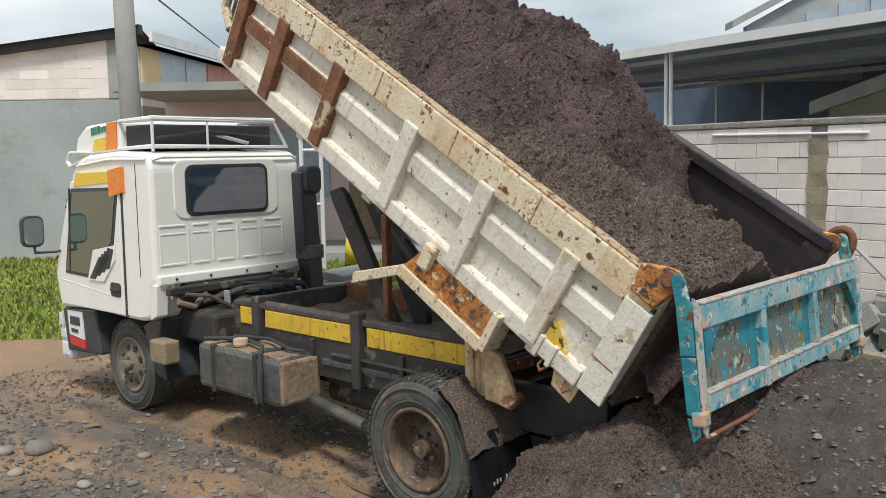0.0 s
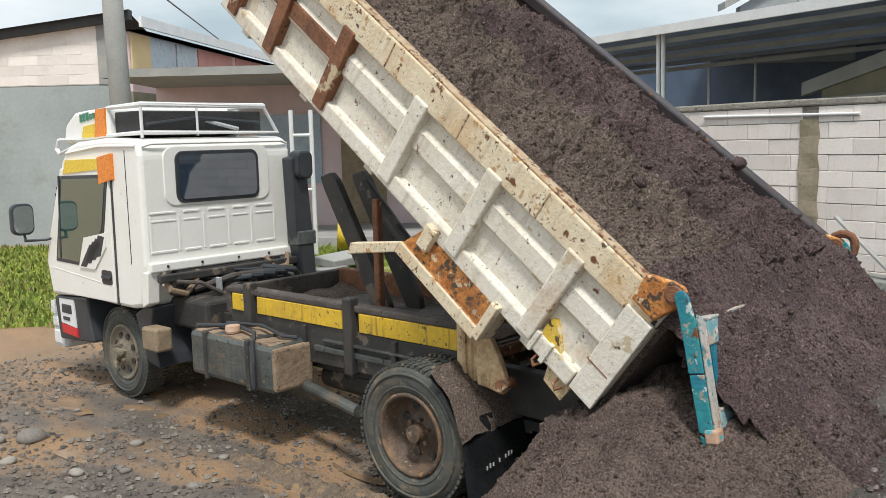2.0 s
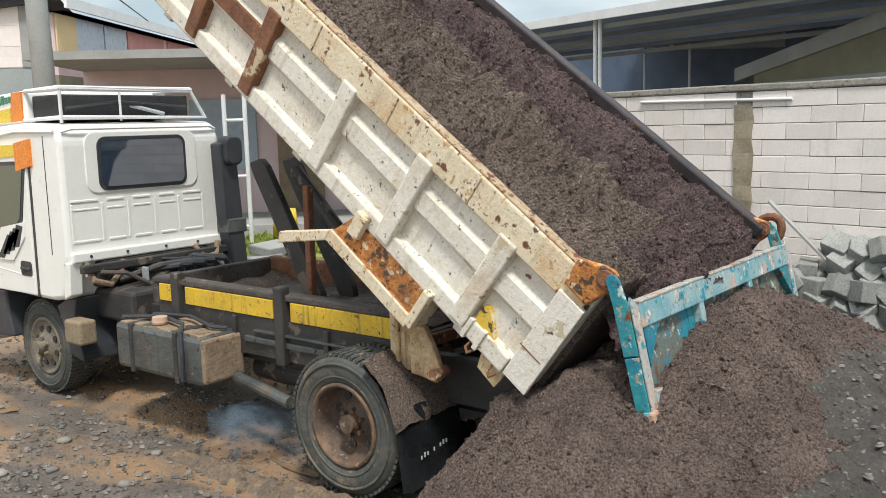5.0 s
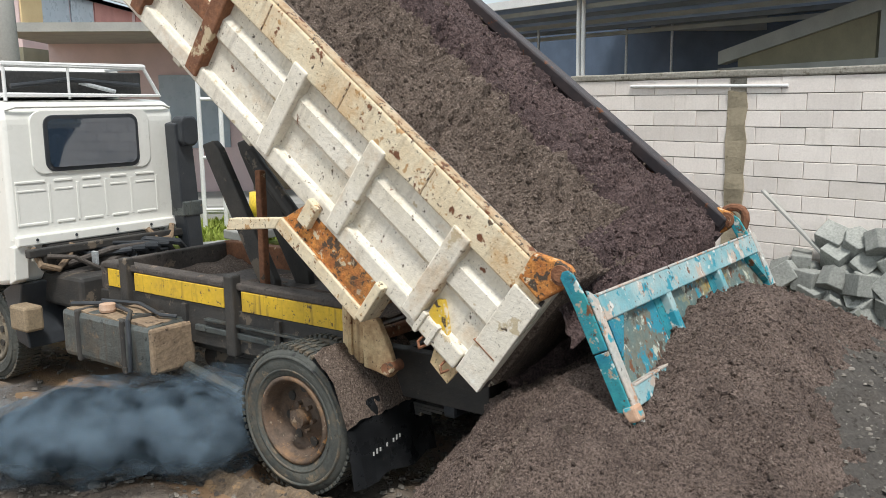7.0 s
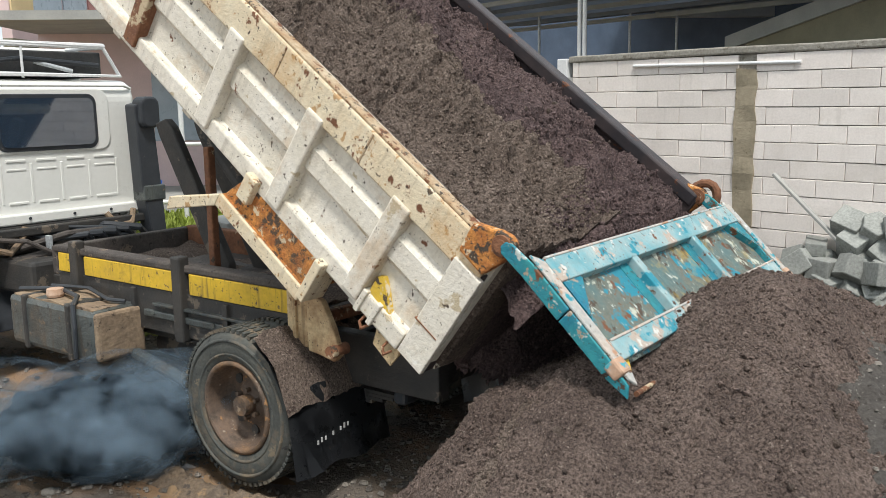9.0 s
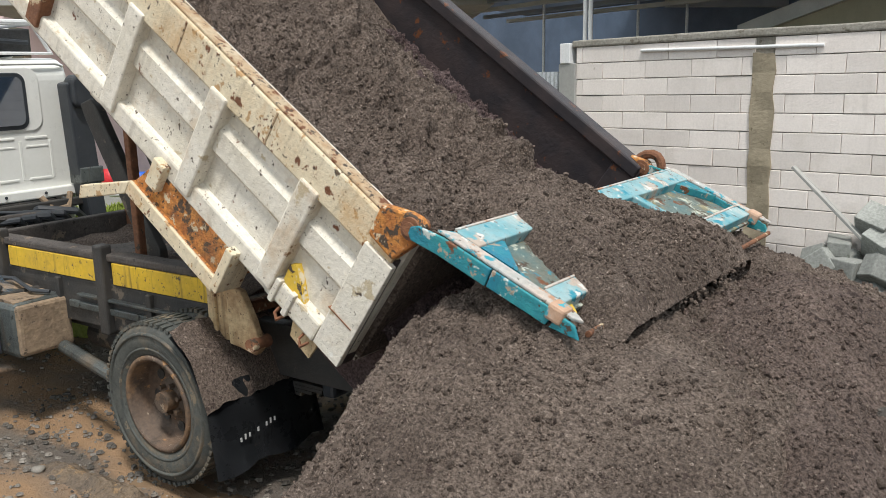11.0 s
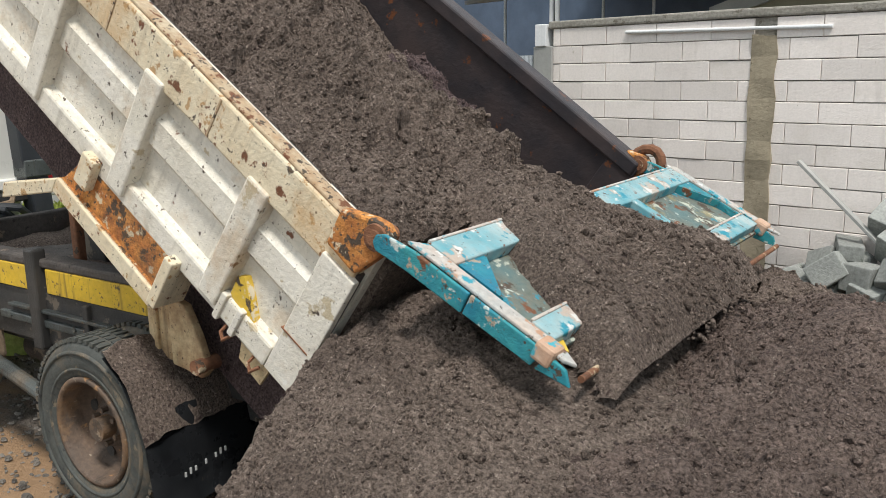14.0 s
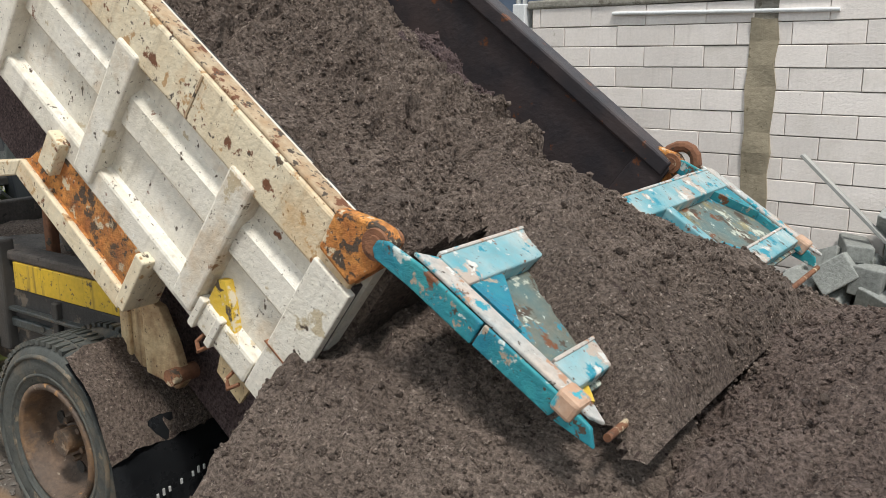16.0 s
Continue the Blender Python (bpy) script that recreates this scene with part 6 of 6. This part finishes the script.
def right_house():
    h = new("carport_house")
    tagged(h, "grey house behind the wall with a wide sheet-roofed carport", "house")
    p, q = Vector((-7.0, 9.254, 0)), Vector((3.2, 5.2, 0))
    d = (q - p).normalized()
    back = Vector((-d.y, d.x, 0))
    zr = lambda k: 3.52 - 0.022 * k
    part("fascia", slab_between(p, q, 0.05, 3.40, 3.51, 3.24, 3.36), "white", h, "white carport gutter")
    rf = bmesh.new()
    c = [(p, 3.49), (q, 3.35), (q + back * 2.7, 3.10), (p + back * 2.7, 3.22)]
    rf.faces.new([rf.verts.new((v.x, v.y, z)) for v, z in c])
    bmesh.ops.solidify(rf, geom=rf.faces[:], thickness=0.02)
    part("carport_roof", rf, "soffit", h, "blue-grey sheet roof seen from below")
    for i in range(5):
        o = back * (0.25 + 0.5 * i)
        z = 3.40 - 0.1 * (0.25 + 0.5 * i) - 0.03
        part("purlin", slab_between(p + o, q + o, 0.07, z - 0.06, z, z - 0.17, z - 0.11), "soffit" if i % 2 else "beam", h)
    for s in (4.60, 4.70):
        a = p + d * s + back * 0.2
        part("post", rod((a.x, a.y, 0), (a.x, a.y, 3.36), 0.028), "white", h, "white carport post")
    for k in range(4):
        a = p + d * (2.2 + 0.5 * k) + back * (1.4 + 0.5 * k)
        part("post", rod((a.x, a.y, 0), (a.x, a.y, 3.2), 0.022), "steel", h, "slim steel post")
    wb = p + back * 5.4
    we = q + back * 5.4
    # back wall and inner roof carry the carport's shadow as their colour
    part("back_wall", slab_between(wb - d * 9.0, we + d * 3, 0.2, -0.2, 3.9), "shade", h, "back wall with the carport's shade in its colour")
    top = bmesh.new()
    top.faces.new([top.verts.new(v) for v in (p + back * 2.6 + Vector((0, 0, 3.24)), q + back * 2.6 + Vector((0, 0, 3.12)), q + back * 5.6 + Vector((0, 0, 3.9)), p + back * 5.6 + Vector((0, 0, 3.9)))])
    bmesh.ops.solidify(top, geom=top.faces[:], thickness=0.04)
    part("inner_roof", top, "shade", h, "roof over the back of the carport, coloured as in shade")
    a = p + d * 5.25 + back * 2.2
    b2 = p + d * 9.4 + back * 0.9
    part("beam", slab_between(a, b2, 0.14, 2.25, 2.45), "beam", h, "pale concrete beam")
    part("brace", slab_between(a, a + (b2 - a) * 0.72, 0.14, 2.50, 2.68, 2.95, 3.14), "beam", h, "sloping grey beam")
    part("olive_panel", slab_between(a + (b2 - a) * 0.1 + back * 0.05, a + (b2 - a) * 0.7 + back * 0.05, 0.1, 2.42, 2.62, 2.42, 3.0), "olive", h)
    cc = a + (b2 - a) * 0.72
    part("column", slab_between(cc, cc + d * 0.28, 0.3, 0.0, 3.2), "beam", h, "square grey column")
    part("side_wall", slab_between(cc + d * 1.3, cc + d * 4.2, 0.2, 0.0, 3.7), "pane", h, "pale blue-grey wall")
    part("canopy", slab_between(cc + d * 0.35 - back * 0.3, cc + d * 1.45 - back * 0.5, 0.5, 2.50, 2.58, 2.62, 2.70), "white", h, "thin white canopy")
    for i in range(2):
        o = cc + d * (0.98 + 0.2 * i) - back * 0.02
        part("window", slab_between(o, o + d * 0.15, 0.05, 2.28, 2.46), "white", h)
        part("pane", slab_between(o + d * 0.02 - back * 0.01, o + d * 0.13 - back * 0.01, 0.03, 2.30, 2.44), "pane", h)
    # taller roof behind
    u0, u1 = plot(5.0, 15.5), plot(9.5, 15.5)
    part("upper_wall", slab_between(u0 + RIGHT * 0.3, u1, 0.2, 3.2, 4.15, 3.2, 6.4), "beam", h, "pale upper gable")
    part("upper_roof", slab_between(u0 - AWAY * 0.15, u1 - AWAY * 0.15, 0.4, 4.10, 4.22, 6.4, 6.55), "concrete", h)
    for i in range(3):
        o = u0 + RIGHT * (1.3 + 0.55 * i) - AWAY * 0.03
        part("upper_window", slab_between(o, o + RIGHT * 0.45, 0.05, 4.0, 4.35 + 0.15 * i), "pane", h)
    # sheet fence beyond the wall's end
    f = new("sheet_fence")
    s0 = Vector((-0.98, 4.15, 0))
    for i in range(28):
        o = s0 - Vector((0.987, -0.16, 0)) * (0.045 * i)
        part("corrugation", rod((o.x, o.y, 0.1), (o.x, o.y, 2.02), 0.024, n=6), "steel", f)
    part("fence_rail", box(-2.3, -0.95, 4.16, 4.2, 1.85, 1.90, 0, None, None), "steel", f)
    tagged(f, "pale corrugated sheet fence beside the block wall", "fence")


right_house()


# ---- exhaust smoke: thin rigid puffs ----
puffs = []
rp = random.Random(9)
for i in range(34):
    b = bmesh.new()
    r = rp.uniform(0.15, 0.40)
    bmesh.ops.create_icosphere(b, subdivisions=3, radius=r)
    for v in b.verts:
        v.co *= 1 + 0.38 * noise.noise(v.co / r * 1.2 + Vector((i * 2.3, 0, 0)))
        v.co.z *= 0.6
        v.co.x *= 1.5
    o = link("smoke_puff", b, "smoke", None, "", True)
    tagged(o, "thin blue-black puff of exhaust smoke", "smoke", "exhaust puffs")
    puffs.append((o, rp.uniform(-0.1, 1.3), rp.uniform(0.0, 1.0), rp.uniform(-1, 1), rp.uniform(0, 1), rp.uniform(-180, 180)))

block_wall()

# ---- what moves ----
TRUCK = ((0, -0.01, 0, 31.8, -0.1, 0, 0), (0.5, -0.01, 0, 34.6, -0.1, 0, 0), (1.0, -0.008, 0, 37.5, -0.1, 0, 0), (1.5, 0, 0, 38.05, -0.1, 0, 0), (2.5, 0, 0, 38.05, -0.1, 0, 0), (4.0, 0, 0, 37.8, 0, 0, 0), (5.4, -0.06, -0.01, 37.7, 0, 0, 0), (6.5, -0.145, -0.02, 37.55, -0.15, 0.005, 0), (7.0, -0.238, -0.055, 37.7, -0.2, 0.005, 0), (7.5, -0.368, -0.070, 37.4, -0.25, 0.012, -0.4), (8.0, -0.420, -0.06, 36.9, -0.2, 0.012, -0.4), (9.3, -0.48, -0.01, 37.6, -0.3, 0.02, 0), (10.3, -0.515, 0.02, 38.4, -0.5, 0.035, 0.6),
         (10.5, -0.55, 0.026, 38.35, -0.45, 0.034, 0.8), (10.75, -0.72, 0.035, 37.2, 0.4, 0.02, 1.5), (11.0, -0.815, 0.046, 36.5, 1.1, 0.012, 2.0), (11.5, -0.847, 0.060, 36.5, 0.95, 0.013, 2.1), (12.0, -0.832, 0.082, 36.5, 0.25, 0.017, 1.85), (12.5, -0.861, 0.108, 36.5, -0.14, 0.019, 1.74), (13.0, -0.895, 0.140, 36.5, -0.42, 0.022, 1.62), (13.5, -0.927, 0.170, 36.45, -0.70, 0.022, 1.47), (14.0, -0.955, 0.203, 36.35, -0.92, 0.024, 1.4), (14.5, -0.904, 0.256, 36.0, -2.05, 0.033, 1.4), (15.0, -0.898, 0.301, 37.3, -3.45, 0.044, 1.0), (15.5, -0.951, 0.341, 36.6, -4.05, 0.033, 0.9), (16.0, -0.999, 0.381, 37.2, -4.75, 0.042, 0.8))
GATE = ((0, 6), (0.5, 7), (1.0, 9), (1.5, 10), (2.5, 10), (4.0, 11), (5.4, 13.5), (6.5, 18), (7.0, 25.5), (7.5, 35.5), (8.0, 41), (8.2, 42), (9.5, 47), (10.3, 55), (10.5, 59), (10.75, 63), (11.0, 65), (11.5, 63.8), (12.5, 64), (14.0, 61.5), (14.5, 59.5), (15.0, 57.6), (16.0, 57.2))


def along(rows, t, k):
    """The value of column k at t, by straight lines."""
    for a, b in zip(rows, rows[1:]):
        if t <= b[0]:
            f = (t - a[0]) / (b[0] - a[0])
            return a[k] + (b[k] - a[k]) * min(max(f, 0), 1)
    return rows[-1][k]


def truck_at(t):
    return pose(along(TRUCK, t, 1), along(TRUCK, t, 2), along(TRUCK, t, 5), along(TRUCK, t, 6), 0, along(TRUCK, t, 4))


def bed_at(t):
    return pose(HX, 0, HZ, 0, along(TRUCK, t, 3), 0)


def gate_at(t):
    p = bed_at(t) @ Vector((B1 + 0.045, 0, BHI + 0.025))
    return pose(p.x, 0, p.z, 0, -along(GATE, t, 1), 0)


def in_bed(t, a, y, h, tip=0.0):
    return truck_at(t) @ bed_at(t) @ pose(a, y, h, 0, tip, 0)


def motions():
    times = sorted({r[0] for r in TRUCK} | {r[0] for r in GATE})
    walk(truck, [(r[0], truck_at(r[0])) for r in TRUCK])
    for tyre, (x, y, z, rad) in WHEELS:
        walk(tyre, [(r[0], pose(x, y, z, 0, math.degrees(r[1] / rad), 0)) for r in TRUCK])
    walk(bed, [(r[0], bed_at(r[0])) for r in TRUCK])
    walk(gate, [(t, gate_at(t)) for t in times])
    walk(load, [(t, in_bed(t, 0, 0, -0.02 if t > 1 else -0.06 + 0.04 * t)) for t in times])
    # the damp sand slides down the bed, rests, and leaves with the lurch of the truck
    S = ((0, -1.05, 0.0), (0.5, -0.7, 0.0), (1.0, -0.28, 0.0), (1.5, -0.05, 0.0), (2.5, 0, -0.01), (4, 0, -0.02), (8.2, 0, -0.04), (10.3, 0.0, -0.08), (10.6, 0.06, -0.22), (11.2, 0.10, -0.36), (12, 0.12, -0.48), (16, 0.12, -0.60))
    walk(slide, [(t, in_bed(t, along(S, t, 1), 0, along(S, t, 2))) for t in times])
    E = ((0, -0.30), (0.8, -0.25), (1.5, -0.05), (2.5, 0.0), (6.5, 0.0), (8.2, 0.0), (10.3, -0.06), (10.6, -0.2), (11.2, -0.4), (16, -0.5))
    walk(lip, [(t, in_bed(t, 0, 0, along(E, t, 1))) for t in times])
    Q = ((0, 0, 0.0), (0.5, 0.12, -0.02), (1.0, 0.38, -0.10), (1.5, 0.62, -0.22), (2.0, 0.8, -0.34), (3.0, 1.0, -0.5), (16, 1.0, -0.5))
    walk(mound, [(t, in_bed(t, along(Q, t, 1), 0, along(Q, t, 2))) for t in times])
    P = ((0, -0.26, -0.20), (0.6, -0.26, -0.18), (1.5, -0.14, -0.12), (2.2, -0.03, -0.04), (3.0, 0.0, 0.0), (16, 0.0, 0.0))
    walk(pile, [(t, pose(x, 0, z)) for t, x, z in P])
    walk(spill, [(0, pose(0.1, 0, -0.70)), (1.5, pose(0.1, 0, -0.50)), (3, pose(0.08, 0, -0.34)), (8.2, pose(0.05, 0, -0.32)), (10.2, pose(-0.06, 0, -0.22)), (10.5, pose(-0.20, 0.02, -0.10)), (10.75, pose(-0.33, 0.02, -0.04)), (11, pose(-0.38, 0.03, -0.02)), (12, pose(-0.54, 0.06, -0.02)), (14, pose(-0.75, 0.18, -0.03)), (16, pose(-0.93, 0.32, -0.05))])
    walk(flow, [(0, pose(-0.05, 0, -0.75)), (0.5, pose(-0.04, 0, -0.55)), (0.8, pose(0.02, 0, -0.14)), (1.05, pose(0.10, 0, 0.08)), (1.5, pose(0.31, 0, 0.20)), (2.0, pose(0.36, 0, 0.13)), (2.5, pose(0.30, 0, -0.30)), (3.2, pose(0, 0, -0.8)), (16, pose(0, 0, -0.8))])
    flat = Matrix(((0, 0, 1, 0), (0, 1, 0, 0), (-1, 0, 0, 0), (0, 0, 0, 1)))
    hid = pose(1.55, 0, 0.45, 0, 20, 0)
    rows = [(0, hid), (8.2, hid), (9.6, truck_at(9.6) @ gate_at(9.6) @ pose(-0.08, 0, -0.1) @ flat)]
    rows += [(t, truck_at(t) @ gate_at(t) @ pose(0.03, 0, 0) @ flat) for t in times if t >= 10.3]
    walk(crust, rows)
    for c, y, t0, a0 in clods:
        t1 = t0 + 0.9
        rows = [(0, in_bed(0, a0, y, 1.0))]
        if t0 > 0.05:
            rows.append((t0, in_bed(t0, a0, y, 1.10)))
        rows += [(t0 + 0.45, in_bed(t0 + 0.45, a0 * 0.5 + 0.1, y, 1.20, 60)), (t1, in_bed(t1, 0.55, y, 1.13, 120)), (t1 + 0.35, pose(1.95, y, 0.62, 0, 170, 0)), (16, pose(1.95, y, 0.50, 0, 170, 0))]
        walk(c, rows)
    for o, dt, s, w, k, turn in puffs:
        t0 = 4.9 + 2.3 * s + dt * 0.3
        x0, y0 = -0.95 - 0.15 * k, 0.10 + 0.06 * w
        side = Vector((-0.12 - 0.75 * k + 0.12 * w, -0.30 - 1.25 * k + 0.30 * w, -0.10 + 0.22 * abs(w)))
        rows = [(0, pose(x0, y0 + 0.4, -0.6, 0, 0, turn)), (t0 - 0.4, pose(x0, y0 + 0.4, -0.55, 0, 0, turn)), (t0, pose(x0, y0, 0.25, 0, 0, turn))]
        e = Vector((x0, y0, 0.25)) + side
        rows += [(t0 + 0.9, pose(x0 + side.x * 0.6, y0 + side.y * 0.6, 0.25 + 0.6 * side.z, 0, 0, turn + 15)), (t0 + 2.4, pose(e.x, e.y, e.z, 0, 0, turn + 30)), (11.0, pose(e.x - 1.6, e.y - 0.2, e.z + 0.3, 0, 0, turn + 50)), (16, pose(e.x - 4.5, e.y - 0.5, e.z + 0.9, 0, 0, turn + 70))]
        walk(o, rows)


motions()
